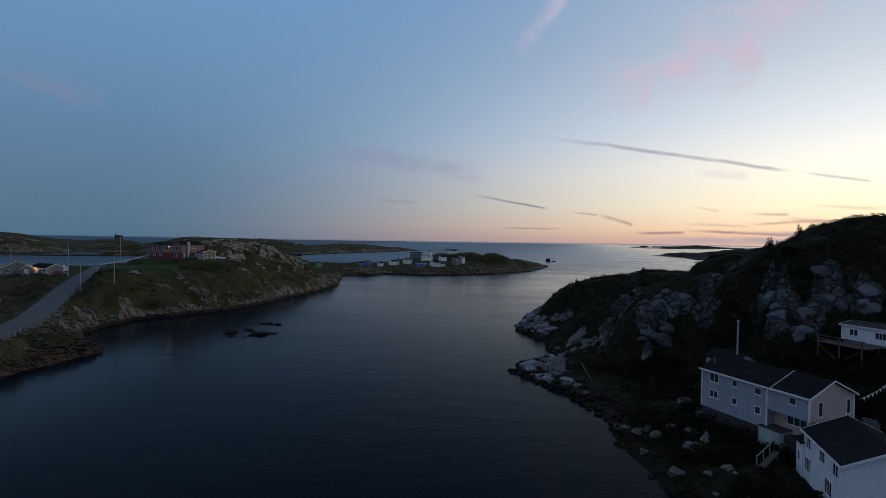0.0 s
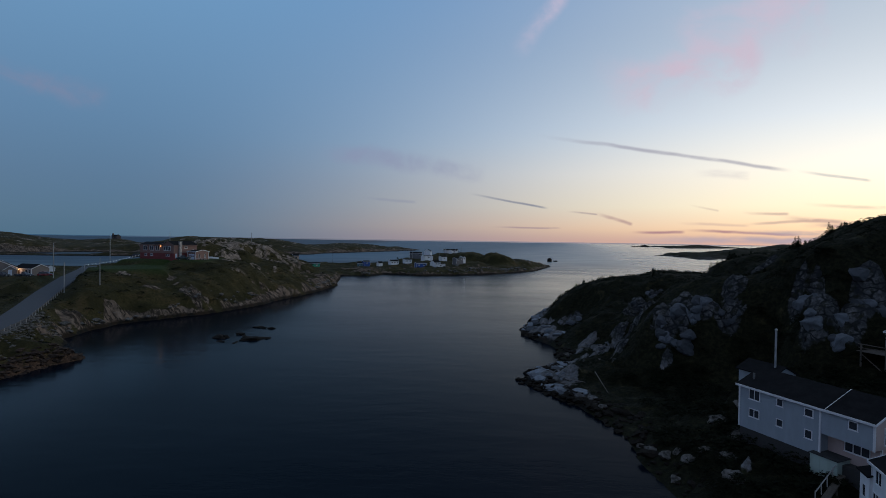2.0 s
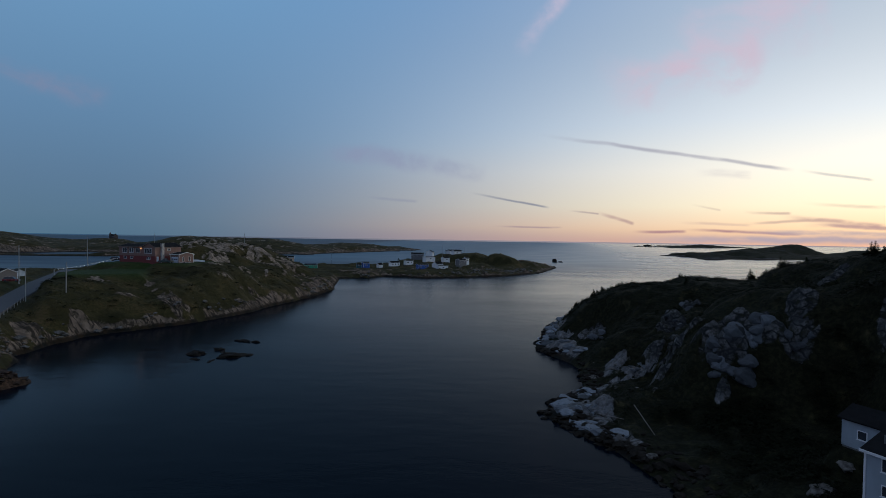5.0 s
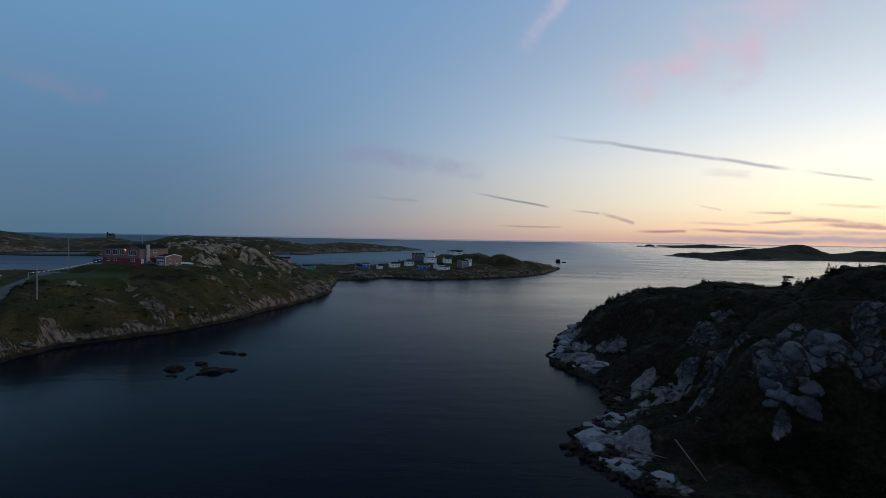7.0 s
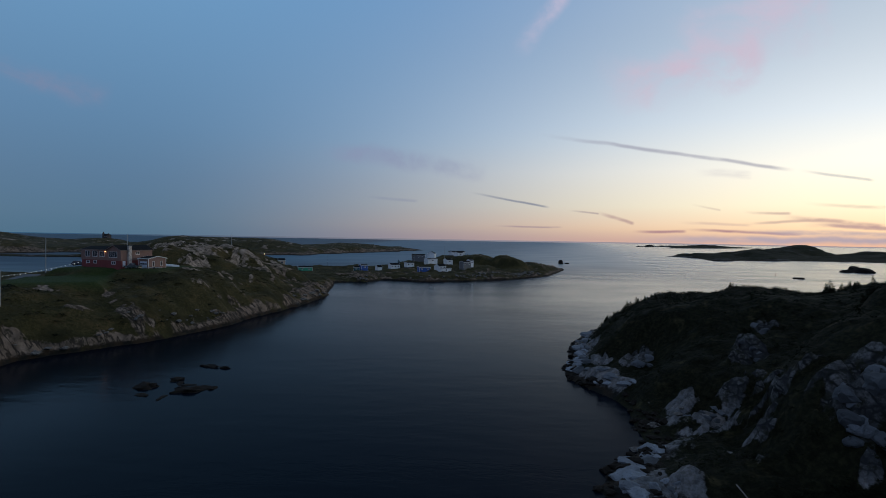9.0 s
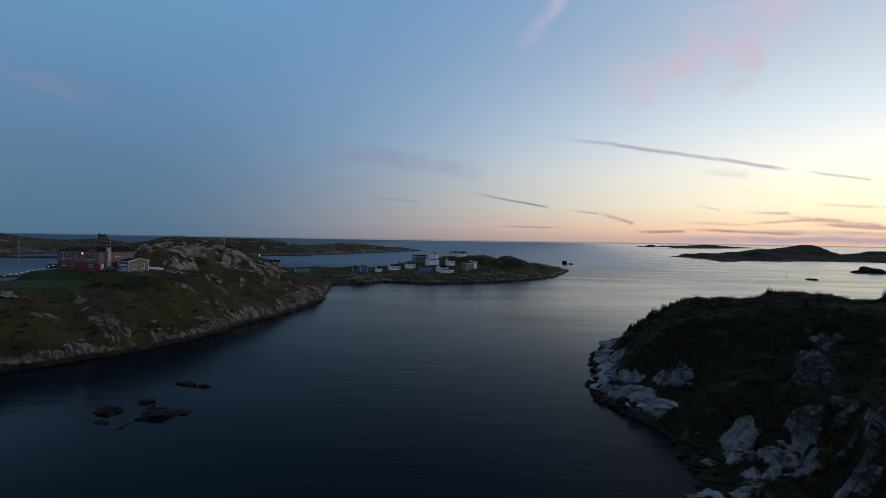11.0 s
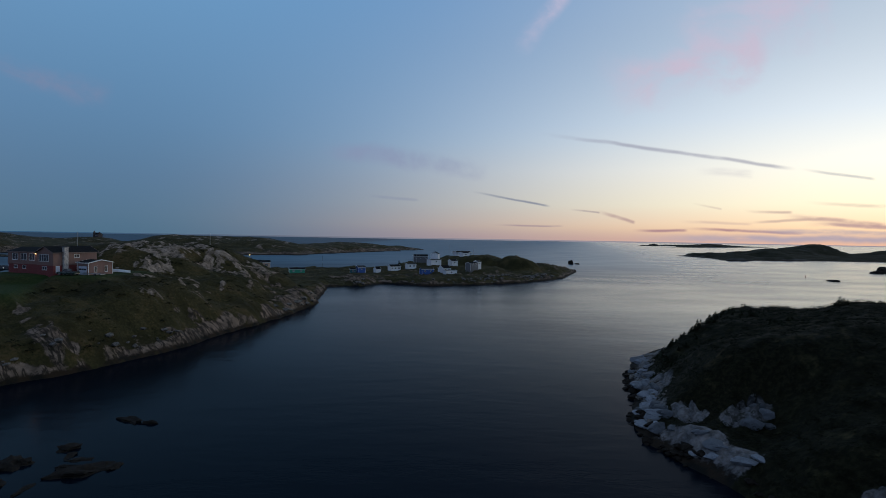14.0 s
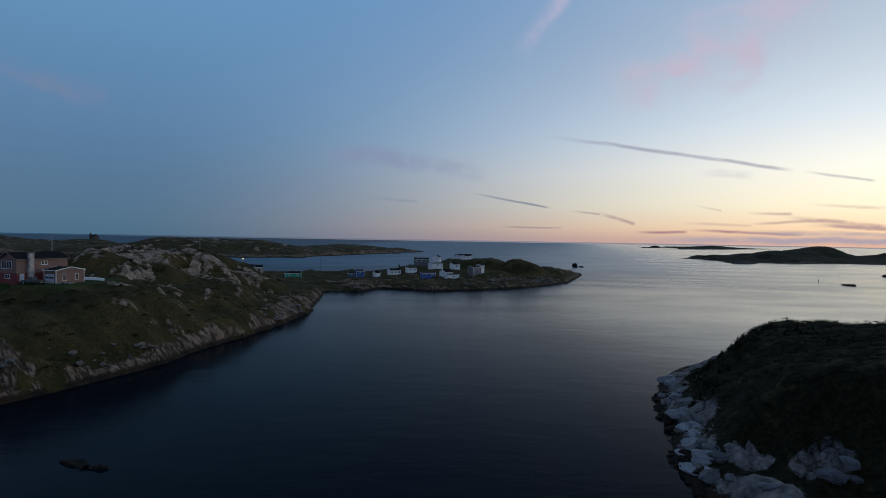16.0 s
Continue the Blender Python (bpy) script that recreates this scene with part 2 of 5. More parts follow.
    stone = n.mix(n.math("MULTIPLY", n.span(dense, 0.96, 1.0, 0.0, 0.55), n.span(geo.outputs[2], 8.0, 4.0, 0.35, 1.0)), stone, n.mix(n.span(fine, 0.35, 0.65), (0.050, 0.057, 0.064, 1), (0.185, 0.205, 0.228, 1)))
    skerry = n.math("MULTIPLY", n.span(dense, 0.90, 0.94), n.span(dense, 0.99, 0.96, 0.0, 0.75))
    stone = n.mix(skerry, stone, (0.040, 0.039, 0.037, 1))
    bed = n.add("ShaderNodeTexVoronoi", feature="DISTANCE_TO_EDGE")
    warped = n.add("ShaderNodeVectorMath", op="ADD")
    wander = n.add("ShaderNodeTexNoise")
    n.put(wander.inputs["Vector"], where)
    wander.inputs["Scale"].default_value = 0.5
    n.put(warped.inputs[0], where), n.put(warped.inputs[1], n.scale(wander.outputs[1], 2.2))
    n.put(bed.inputs["Vector"], n.stretch(warped.outputs[0], (0.42, 0.42, 0.62), (0.3, 0.4, 0.6)))
    bed.inputs["Scale"].default_value = 1.0
    knoll = n.math("MULTIPLY", n.span(dense, 0.96, 1.0), n.span(geo.outputs[2], 4.0, 7.0))
    stone = n.mix(n.math("MULTIPLY", knoll, n.span(bed.outputs[0], 0.13, 0.02, 0.0, 0.9)), stone, (0.010, 0.011, 0.010, 1))
    stone = n.mix(n.math("MULTIPLY", knoll, n.span(med, 0.62, 0.40, 0.0, 0.7)), stone, (0.030, 0.032, 0.034, 1))
    moss = n.noise(where, 0.75, 5, 0.65)
    mossy = n.math("MULTIPLY", n.span(moss, 0.53, 0.62, 0.0, 0.75), n.span(geo.outputs[2], 2.0, 5.5, 0.15, 1.0))
    stone = n.mix(mossy, stone, (0.022, 0.023, 0.012, 1))
    weed = n.span(n.math("ADD", geo.outputs[2], n.math("MULTIPLY", n.math("SUBTRACT", fine, 0.5), 1.6)), 1.5, 0.65)
    kelp = n.add("ShaderNodeAttribute", attr="kelp").outputs["Fac"]
    stone = n.mix(weed, stone, n.mix(n.span(med, 0.4, 0.6), (0.030, 0.022, 0.014, 1), (0.012, 0.012, 0.010, 1)))
    stone = n.mix(n.math("MULTIPLY", kelp, n.span(geo.outputs[2], 4.6, 2.6)), stone, n.ramp(n.math("ADD", n.math("MULTIPLY", fine, 0.6), n.math("MULTIPLY", grit, 0.4)), [(0.34, (0.020, 0.012, 0.008, 1)), (0.48, (0.075, 0.047, 0.032, 1)), (0.62, (0.17, 0.112, 0.080, 1))]))
    heath = n.ramp(n.math("ADD", n.math("MULTIPLY", n.noise(where, 0.12, 3), 0.5), n.math("MULTIPLY", fine, 0.5)), [(0.30, (0.026, 0.027, 0.012, 1)), (0.43, (0.045, 0.045, 0.018, 1)), (0.51, (0.070, 0.065, 0.026, 1)), (0.58, (0.11, 0.088, 0.038, 1)), (0.68, (0.15, 0.10, 0.055, 1))])
    heath = n.mix(n.span(grit, 0.5, 0.8, 0, 0.6), heath, (0.012, 0.018, 0.008, 1))
    turf = n.mix(n.span(fine, 0.35, 0.65), (0.022, 0.045, 0.012, 1), (0.040, 0.066, 0.018, 1))
    # near-black scrub; also carries the backlit shade of eastern headland and far islands
    dim_brush = n.mix(n.span(fine, 0.4, 0.65), (0.009, 0.010, 0.004, 1), (0.024, 0.024, 0.010, 1))
    green = n.mix(lawn, n.mix(n.math("MULTIPLY", dense, n.span(med, 0.72, 0.55, 0.55, 1.0)), heath, dim_brush), turf)
    thicket = n.math("MULTIPLY", n.span(n.math("ADD", n.noise(where, 0.085, 4, 0.6), n.math("MULTIPLY", n.math("SUBTRACT", fine, 0.5), 0.2)), 0.50, 0.60, 0.0, 0.75), n.math("MULTIPLY", n.math("SUBTRACT", 1.0, lawn), n.span(dense, 0.9, 0.6)))
    green = n.mix(thicket, green, n.mix(fine, (0.015, 0.016, 0.007, 1), (0.044, 0.042, 0.017, 1)))
    ground = n.mix(isrock, green, stone)
    # lands with a low scrub value are tinted slightly warmer all over
    warm_ground = n.mix(1.0, ground, (1.08, 0.99, 0.89, 1), "MULTIPLY")
    n.put(b.inputs["Base Color"], n.mix(n.span(dense, 0.9, 0.6), ground, warm_ground))
    b.inputs["Roughness"].default_value = 0.92
    b.inputs["Specular IOR Level"].default_value = 0.15
    soft = n.math("ADD", n.math("MULTIPLY", fine, 0.6), n.math("MULTIPLY", grit, 0.3))
    hard = n.math("ADD", n.math("MULTIPLY", fine, 0.07), n.math("ADD", n.math("MULTIPLY", grit, 0.03), n.math("MULTIPLY", seam, 0.05)))
    m = n.add("ShaderNodeMix")
    n.put(m.inputs[0], isrock), n.put(m.inputs[2], soft), n.put(m.inputs[3], hard)
    relief(n, b, m.outputs[0], 0.6, 0.8)


def build_sea(n, b, where):
    swell = n.noise(n.stretch(where, (0.10, 0.22, 1), (0, 0, 0.35)), 1.0, 4, 0.6)
    chop = n.noise(n.stretch(where, (0.7, 1.3, 1), (0, 0, 0.5)), 1.0, 4, 0.6)
    calm = n.noise(n.stretch(where, (0.012, 0.030, 1), (0, 0, -0.3)), 1.0, 3, 0.5)
    b.inputs["IOR"].default_value = 1.33
    b.inputs["Specular IOR Level"].default_value = 0.03
    at = n.add("ShaderNodeSeparateXYZ")
    n.put(at.inputs[0], where)
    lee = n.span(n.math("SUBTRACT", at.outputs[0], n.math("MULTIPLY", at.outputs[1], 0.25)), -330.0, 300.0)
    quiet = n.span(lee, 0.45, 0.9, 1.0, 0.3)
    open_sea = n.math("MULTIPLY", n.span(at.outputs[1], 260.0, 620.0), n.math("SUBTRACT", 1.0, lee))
    # places where sky sheen is painted on the water: eastern glare, far out, near west
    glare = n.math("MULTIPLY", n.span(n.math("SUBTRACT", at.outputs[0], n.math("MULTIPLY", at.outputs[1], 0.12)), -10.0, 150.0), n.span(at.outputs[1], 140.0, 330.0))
    far_sheen = n.math("MULTIPLY", n.span(at.outputs[1], 480.0, 760.0), n.span(at.outputs[0], -420.0, -240.0))
    near_sheen = n.math("MULTIPLY", n.span(at.outputs[0], -45.0, -85.0), n.span(at.outputs[1], 190.0, 130.0))
    # reflected sky put into the base colour as a paler blue far out
    n.put(b.inputs["Base Color"], n.mix(far_sheen, n.mix(n.math("ADD", open_sea, n.math("MULTIPLY", glare, 0.6)), (0.0024, 0.0056, 0.0112, 1), (0.003, 0.018, 0.046, 1)), (0.018, 0.085, 0.140, 1)))
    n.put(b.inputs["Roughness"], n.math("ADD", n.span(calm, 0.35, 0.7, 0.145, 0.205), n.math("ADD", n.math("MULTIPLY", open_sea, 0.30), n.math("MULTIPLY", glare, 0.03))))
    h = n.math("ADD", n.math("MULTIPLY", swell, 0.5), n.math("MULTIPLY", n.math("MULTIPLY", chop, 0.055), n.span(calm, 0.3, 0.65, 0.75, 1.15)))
    # reflectance raised by place to brighten these sheens
    n.put(b.inputs["Specular IOR Level"], n.math("ADD", n.math("MULTIPLY", glare, 0.9), n.math("MULTIPLY_ADD", open_sea, 0.24, n.math("MULTIPLY_ADD", far_sheen, 0.22, n.math("MULTIPLY_ADD", near_sheen, 0.05, 0.030)))))
    h = n.math("MULTIPLY", h, n.math("ADD", quiet, n.math("MULTIPLY", glare, 1.0)))
    relief(n, b, h, 0.5, 0.34)
    b.inputs["Specular Tint"].default_value = (0.70, 0.90, 1.0, 1)


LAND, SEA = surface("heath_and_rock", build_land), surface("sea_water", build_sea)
ROCK = plain("shore_rock", (0.16, 0.147, 0.13), 0.9, 0, 3.0, 0.5, 0.05, gloss=0.2)
WEEDROCK = plain("wet_weedy_rock", (0.022, 0.018, 0.014), 0.92, 0, 4.0, 0.5, 0.05, gloss=0.12)
ROOF_BLACK, ROOF_GREY = shingles("black_shingles", (0.011, 0.011, 0.012)), shingles("grey_shingles", (0.06, 0.06, 0.06))
SIDE_GREY, SIDE_WHITE, SIDE_BEIGE = siding("grey_vinyl_siding", (0.36, 0.41, 0.45)), siding("white_siding", (0.82, 0.84, 0.86)), siding("beige_siding", (0.56, 0.43, 0.385))
SIDE_RED, SIDE_TAN, SIDE_BLUE, SIDE_TEAL = siding("red_siding", (0.20, 0.03, 0.03)), siding("tan_siding", (0.24, 0.135, 0.112)), siding("blue_siding", (0.03, 0.10, 0.36)), siding("green_siding", (0.05, 0.36, 0.22))
TRIM = plain("white_trim", (0.80, 0.80, 0.80), 0.5, vary=0.08)
GLASS = plain("dark_window_glass", (0.045, 0.05, 0.06), 0.12, vary=0.2, bump=0.0005)
WOOD = plain("weathered_wood", (0.12, 0.10, 0.08), 0.85, vary=0.35)
CONCRETE = plain("concrete", (0.16, 0.16, 0.155), 0.9, grain=12, vary=0.3)
ASPHALT = plain("asphalt", (0.085, 0.088, 0.095), 0.9, grain=14, vary=0.3)
POLE = plain("grey_pole_wood", (0.40, 0.385, 0.36), 0.8, vary=0.3)
STEEL = plain("galvanised_steel", (0.45, 0.46, 0.47), 0.45, 0.6)


# ---- meshes ----
def part(name, bm, material, parent=None, label="", smooth=False):
    me = bpy.data.meshes.new(name)
    bmesh.ops.recalc_face_normals(bm, faces=bm.faces)
    bm.to_mesh(me)
    bm.free()
    me.materials.append(material)
    if smooth:
        for p in me.polygons:
            p.use_smooth = True
    ob = new(name, me)
    if parent:
        ob.parent = parent
    if label:
        ob["label"] = label
    return ob


def box(bm, x0, x1, y0, y1, z0, z1, bevel=0.0):
    """An axis-parallel block, its edges rounded by bevel."""
    r = bmesh.ops.create_cube(bm, size=1.0, matrix=Matrix.Translation(((x0 + x1) / 2, (y0 + y1) / 2, (z0 + z1) / 2)) @ Matrix.Diagonal((x1 - x0, y1 - y0, z1 - z0, 1)))
    if bevel:
        vs = set(r["verts"])
        es = [e for e in bm.edges if e.verts[0] in vs and e.verts[1] in vs]
        bmesh.ops.bevel(bm, geom=es, offset=bevel, segments=1, affect="EDGES")
    return bm


def rod(bm, p, q, r0, r1=None, sides=8):
    """A tapered round bar from p to q."""
    p, q = Vector(p), Vector(q)
    m = Matrix.Translation((p + q) / 2) @ (q - p).to_track_quat("Z", "Y").to_matrix().to_4x4()
    bmesh.ops.create_cone(bm, cap_ends=True, segments=sides, radius1=r0, radius2=r0 if r1 is None else r1, depth=(q - p).length, matrix=m)
    return bm


def block(*spans, bevel=0.0):
    return box(bmesh.new(), *spans, bevel=bevel)


def thing(name, x, y, z, yaw, label, category, group="", kind=""):
    ob = new(name)
    ob.empty_display_size = 0.3
    ob.matrix_basis = pose(x, y, z, 0, 0, yaw)
    return tagged(ob, label, category, group, kind)


# ---- the lie of the land ----
def hashed(ix, iy, seed):
    h = (ix.astype(np.int64) * 374761393 + iy.astype(np.int64) * 668265263 + seed * 974634777) & 0xFFFFFFFF
    h = ((h ^ (h >> 13)) * 1274126177) & 0xFFFFFFFF
    return ((h ^ (h >> 16)) & 0xFFFF) / 65535.0


def vnoise(x, y, seed=0):
    ix, iy = np.floor(x), np.floor(y)
    fx, fy = x - ix, y - iy
    fx, fy = fx * fx * (3 - 2 * fx), fy * fy * (3 - 2 * fy)
    a, b, c, d = hashed(ix, iy, seed), hashed(ix + 1, iy, seed), hashed(ix, iy + 1, seed), hashed(ix + 1, iy + 1, seed)
    return a + (b - a) * fx + (c - a) * fy + (a - b - c + d) * fx * fy - 0.5


def fbm(x, y, octaves=4, seed=0):
    out, amp = 0, 1.0
    for k in range(octaves):
        out = out + amp * vnoise(x * 2 ** k + 13.7 * k, y * 2 ** k - 7.1 * k, seed + k)
        amp *= 0.5
    return out


def cells(x, y, seed=0):
    """Voronoi cells: the distance to the nearest joint, and the nearest cell's own number and offset from its middle."""
    ix, iy = np.floor(x), np.floor(y)
    f1, f2 = np.full(x.shape, 9.0), np.full(x.shape, 9.0)
    own, ox, oy = np.zeros(x.shape), np.zeros(x.shape), np.zeros(x.shape)
    for i in (-1, 0, 1):
        for j in (-1, 0, 1):
            dx, dy = ix + i + hashed(ix + i, iy + j, seed) - x, iy + j + hashed(ix + i, iy + j, seed + 5) - y
            d = np.hypot(dx, dy)
            near = d < f1
            f2 = np.where(near, f1, np.minimum(f2, d))
            f1 = np.where(near, d, f1)
            own = np.where(near, hashed(ix + i, iy + j, seed + 9), own)
            ox, oy = np.where(near, -dx, ox), np.where(near, -dy, oy)
    return f2 - f1, own, ox, oy


def inside(x, y, shore):
    """Distance to the shore line, positive on land."""
    d, odd = np.full(x.shape, 1e9), np.zeros(x.shape, bool)
    for (ax, ay), (bx, by) in zip(shore, shore[1:] + shore[:1]):
        ex, ey = bx - ax, by - ay
        t = np.clip(((x - ax) * ex + (y - ay) * ey) / (ex * ex + ey * ey), 0, 1)
        d = np.minimum(d, np.hypot(x - ax - t * ex, y - ay - t * ey))
        if ay != by:
            odd ^= ((ay > y) != (by > y)) & (x < (bx - ax) * (y - ay) / (by - ay) + ax)
    return np.where(odd, d, -d)


def smooth(v, a, b):
    t = np.clip((v - a) / (b - a), 0, 1)
    return t * t * (3 - 2 * t)


class Land:
    """A piece of ground: its shore, its hills (x, y, reach, height), its bare knolls (x, y, reach east, reach north, turn)
    and its levelled places (x, y, half width, half depth, turn, height, lawn)."""

    def __init__(self, shore, hills, rise, knolls=(), yards=(), rough=1.0, rag=3.0, base=4.0, stripe=0.0, scale=1.0, band=1.0, road=(), spots=0.40, spread=0.02, ledges=(), dense=0.0, shelf=0.0, speck=0.0, blocky=1.0, fleck=1.0, weedy=(), kelp=(), joint=0.0):
        self.shore, self.hills, self.rise, self.knolls, self.yards = shore, hills, rise, knolls, yards
        self.rough, self.rag, self.base, self.stripe, self.scale = rough, rag, base, stripe, scale
        self.band, self.road, self.spots, self.spread, self.ledges, self.dense, self.shelf, self.speck, self.blocky = band, road, spots, spread, ledges, dense, shelf, speck, blocky
        self.fleck, self.weedy, self.kelp, self.joint = fleck, weedy, kelp, joint

    def height(self, x, y):
        x, y = np.asarray(x, float), np.asarray(y, float)
        k = self.scale
        d = inside(x, y, self.shore) + self.rag * fbm(x / (9 * k), y / (9 * k), 4, 3)
        top, weight = np.full(x.shape, self.base * self.spread), np.full(x.shape, self.spread)
        for hx, hy, reach, h in self.hills:
            w = np.exp(-((x - hx) ** 2 + (y - hy) ** 2) / reach ** 2)
            top, weight = top + w * h, weight + w
        z = top / weight * (1 - np.exp(-(np.maximum(d - self.shelf, 0) + 0.25 * np.clip(d, 0, self.shelf)) / self.rise))
        # bare rock: the shore band, the knolls, and scattered spots
        bare = smooth(d + (4.0 if self.dense == 1.0 else 7.0) * self.band * fbm(x / (6 * k), y / (6 * k), 3, 17), 6.0 * self.band, 2.0 * self.band) * 0.95 * (smooth(z, 6.5, 4.0) if self.dense == 1.0 else 1.0)
        if self.joint:
            bare = bare * (0.62 + 0.38 * smooth(fbm(x / 15, y / 15, 3, 141), -0.3, 0.12))
        for kx, ky, reach in self.weedy:
            bare = bare * (1 - 0.8 * smooth(np.hypot(x - kx, y - ky), reach * 1.2, reach * 0.7))
        for kx, ky, ra, rb, turn in self.knolls:
            c, s = math.cos(radians(turn)), math.sin(radians(turn))
            u, v = ((x - kx) * c + (y - ky) * s) / ra, (-(x - kx) * s + (y - ky) * c) / rb
            bare = np.maximum(bare, smooth(np.hypot(u, v) + 0.9 * fbm(x / 5 / k, y / 5 / k, 3, 21), 1.15, 0.6))
        bare = np.maximum(bare, smooth(fbm(x / (14 * k ** 0.6 * self.fleck), y / (9 * k ** 0.6 * self.fleck), 4, 31), self.spots, self.spots + 0.22) * 0.8)
        # ledges: streaks of bare rock that run with the grain of the land
        for kx, ky, ra, rb, turn, much in self.ledges:
            c, s = math.cos(radians(turn)), math.sin(radians(turn))
            u, v = (x - kx) * c + (y - ky) * s, -(x - kx) * s + (y - ky) * c
            streaks = fbm(u / 5.0, v / 3.4, 4, 111) + much
            bare = np.maximum(bare, smooth(np.hypot(u / ra, v / rb), 1.1, 0.75) * smooth(streaks, -0.02, 0.16))
        level, lawn = np.zeros(x.shape), np.zeros(x.shape)
        for px, py, ra, rb, turn, pz, grass in self.yards:
            c, s = math.cos(radians(turn)), math.sin(radians(turn))
            u, v = np.abs((x - px) * c + (y - py) * s) / ra, np.abs(-(x - px) * s + (y - py) * c) / rb
            m = smooth(np.maximum(u, v), 1.35, 0.95)
            z = z * (1 - m) + pz * m
            level = np.maximum(level, m)
            lawn = np.maximum(lawn, m * grass)
        for (ax, ay, az), (bx, by, bz) in zip(self.road, self.road[1:]):
            ex, ey = bx - ax, by - ay
            t = np.clip(((x - ax) * ex + (y - ay) * ey) / (ex * ex + ey * ey), 0, 1)
            m = smooth(np.hypot(x - ax - t * ex, y - ay - t * ey), 8.0, 4.2)
            z = z * (1 - m) + (az - 0.25 + t * (bz - az)) * m
            level = np.maximum(level, m)
        bare = np.maximum(bare, self.speck * smooth(d, 0, 4)) * (1 - level)
        wild = (1 - level) * smooth(d, -1, 4)
        z = z + wild * self.rough * (1.6 * fbm(x / (11 * k), y / (11 * k), 4, 41) + 0.5 * fbm(x / (2.2 * k), y / (2.2 * k), 2, 51))
        # blocks and slabs in the rock
        if k < 3:
            c, s = math.cos(0.5), math.sin(0.5)
            u, v = (x * c + y * s), (-x * s + y * c)
            u, v = u + 1.2 * fbm(x / 3, y / 3, 2, 61), v + 1.2 * fbm(x / 3, y / 3, 2, 71)
            seam, own, ox, oy = cells(u / 4.0, v / 5.2, 81)
            seam2, own2, ox2, oy2 = cells(u / 1.3, v / 2.1, 91)
            dome = 0.55 - 1.6 * (ox * ox + oy * oy)
            dome2 = 0.35 - 1.2 * (ox2 * ox2 + oy2 * oy2)
            slab = (own - 0.45) * 1.3 + 2.0 * dome + 0.9 * ox - 1.1 * smooth(seam, 0.14, 0.0) + 0.45 * dome2 + (own2 - 0.5) * 0.35 - 0.2 * smooth(seam2, 0.15, 0.0)
            # heath grows in the joints and over some of the blocks
            inland = smooth(d, 5.0, 9.0) * max(self.joint, min(1.0, self.blocky))
            bare = bare * (1 - inland * 0.55 * smooth(seam, 0.13, 0.03)) * (1 - self.joint * inland * 0.8 * smooth(own2, 0.55, 0.8))
            z = z + bare * (smooth(d, -1.0, 5.0) if self.blocky < 1 else 0.25 * smooth(d, -1.0, 3.0) + 0.75 * smooth(d, 3.0, 14.0)) * self.rough * self.blocky * (slab + 0.3)
            if self.stripe:
                z = z + self.stripe * bare * smooth(d, -1, 2) * np.abs(vnoise((x * 0.31 + y * 0.95) / 2.2, (x * -0.95 + y * 0.31) / 11, 15)) * 2
        for kx, ky, ra, rb in self.kelp:
            z = z + smooth(np.hypot((x - kx) / ra, (y - ky) / rb), 1.1, 0.8) * smooth(d, 0, 2) * 1.3 * fbm(x / 2.6, y / 2.6, 3, 131)
        z = np.where(d > 0, np.maximum(z, np.minimum(d * 0.5, 0.6)) , d * 0.45)
        return np.maximum(z, -3.0), bare, lawn

    def tone(self, x, y):
        """How light each block of rock is, and the dark joints between them."""
        c, s = math.cos(0.5), math.sin(0.5)
        u, v = x * c + y * s + 1.2 * fbm(x / 3, y / 3, 2, 61), -x * s + y * c + 1.2 * fbm(x / 3, y / 3, 2, 71)
        seam, own = cells(u / 4.0, v / 5.2, 81)[:2]
        seam2, own2 = cells(u / 1.3, v / 2.1, 91)[:2]
        return 0.5 * own + 0.5 * own2, np.maximum(smooth(seam, 0.15, 0.02), 0.75 * smooth(seam2, 0.20, 0.03))

    def at(self, x, y):
        return float(self.height(np.array([x]), np.array([y]))[0][0])

    def build(self, name, x0, x1, y0, y1, step, label):
        xs, ys = np.arange(x0, x1 + step, step), np.arange(y0, y1 + step, step)
        X, Y = np.meshgrid(xs, ys)
        J = np.random.RandomState(4)
        X, Y = X + (J.rand(*X.shape) - 0.5) * step * 0.5, Y + (J.rand(*Y.shape) - 0.5) * step * 0.5
        Z, bare, lawn = self.height(X, Y)
        nx = len(xs)
        tone, crack = self.tone(X, Y)
        kelp = np.zeros(X.shape)
        for kx, ky, ra, rb in self.kelp:
            kelp = np.maximum(kelp, smooth(np.hypot((X - kx) / ra, (Y - ky) / rb), 1.15, 0.8))
        keep = np.maximum.reduce([Z[:-1, :-1], Z[1:, :-1], Z[:-1, 1:], Z[1:, 1:]]) > -1.0
        j, i = np.nonzero(keep)
        quads = np.stack([j * nx + i, j * nx + i + 1, (j + 1) * nx + i + 1, (j + 1) * nx + i], 1)
        used = np.unique(quads)
        index = np.full(X.size, -1)
        index[used] = np.arange(len(used))
        pts = np.stack([X.ravel(), Y.ravel(), Z.ravel()], 1)[used]
        me = bpy.data.meshes.new(name)
        me.from_pydata(pts, [], index[quads].tolist())
        for key, field in (("rock", bare), ("lawn", lawn), ("scrub", np.full(X.shape, self.dense)), ("tone", tone), ("crack", crack), ("kelp", kelp)):
            me.attributes.new(key, "FLOAT", "POINT").data.foreach_set("value", field.ravel()[used].astype(np.float32))
        me.polygons.foreach_set("use_smooth", np.ones(len(quads), bool))
        me.materials.append(LAND)
        return tagged(new(name, me), label, "ground", kind="structure")


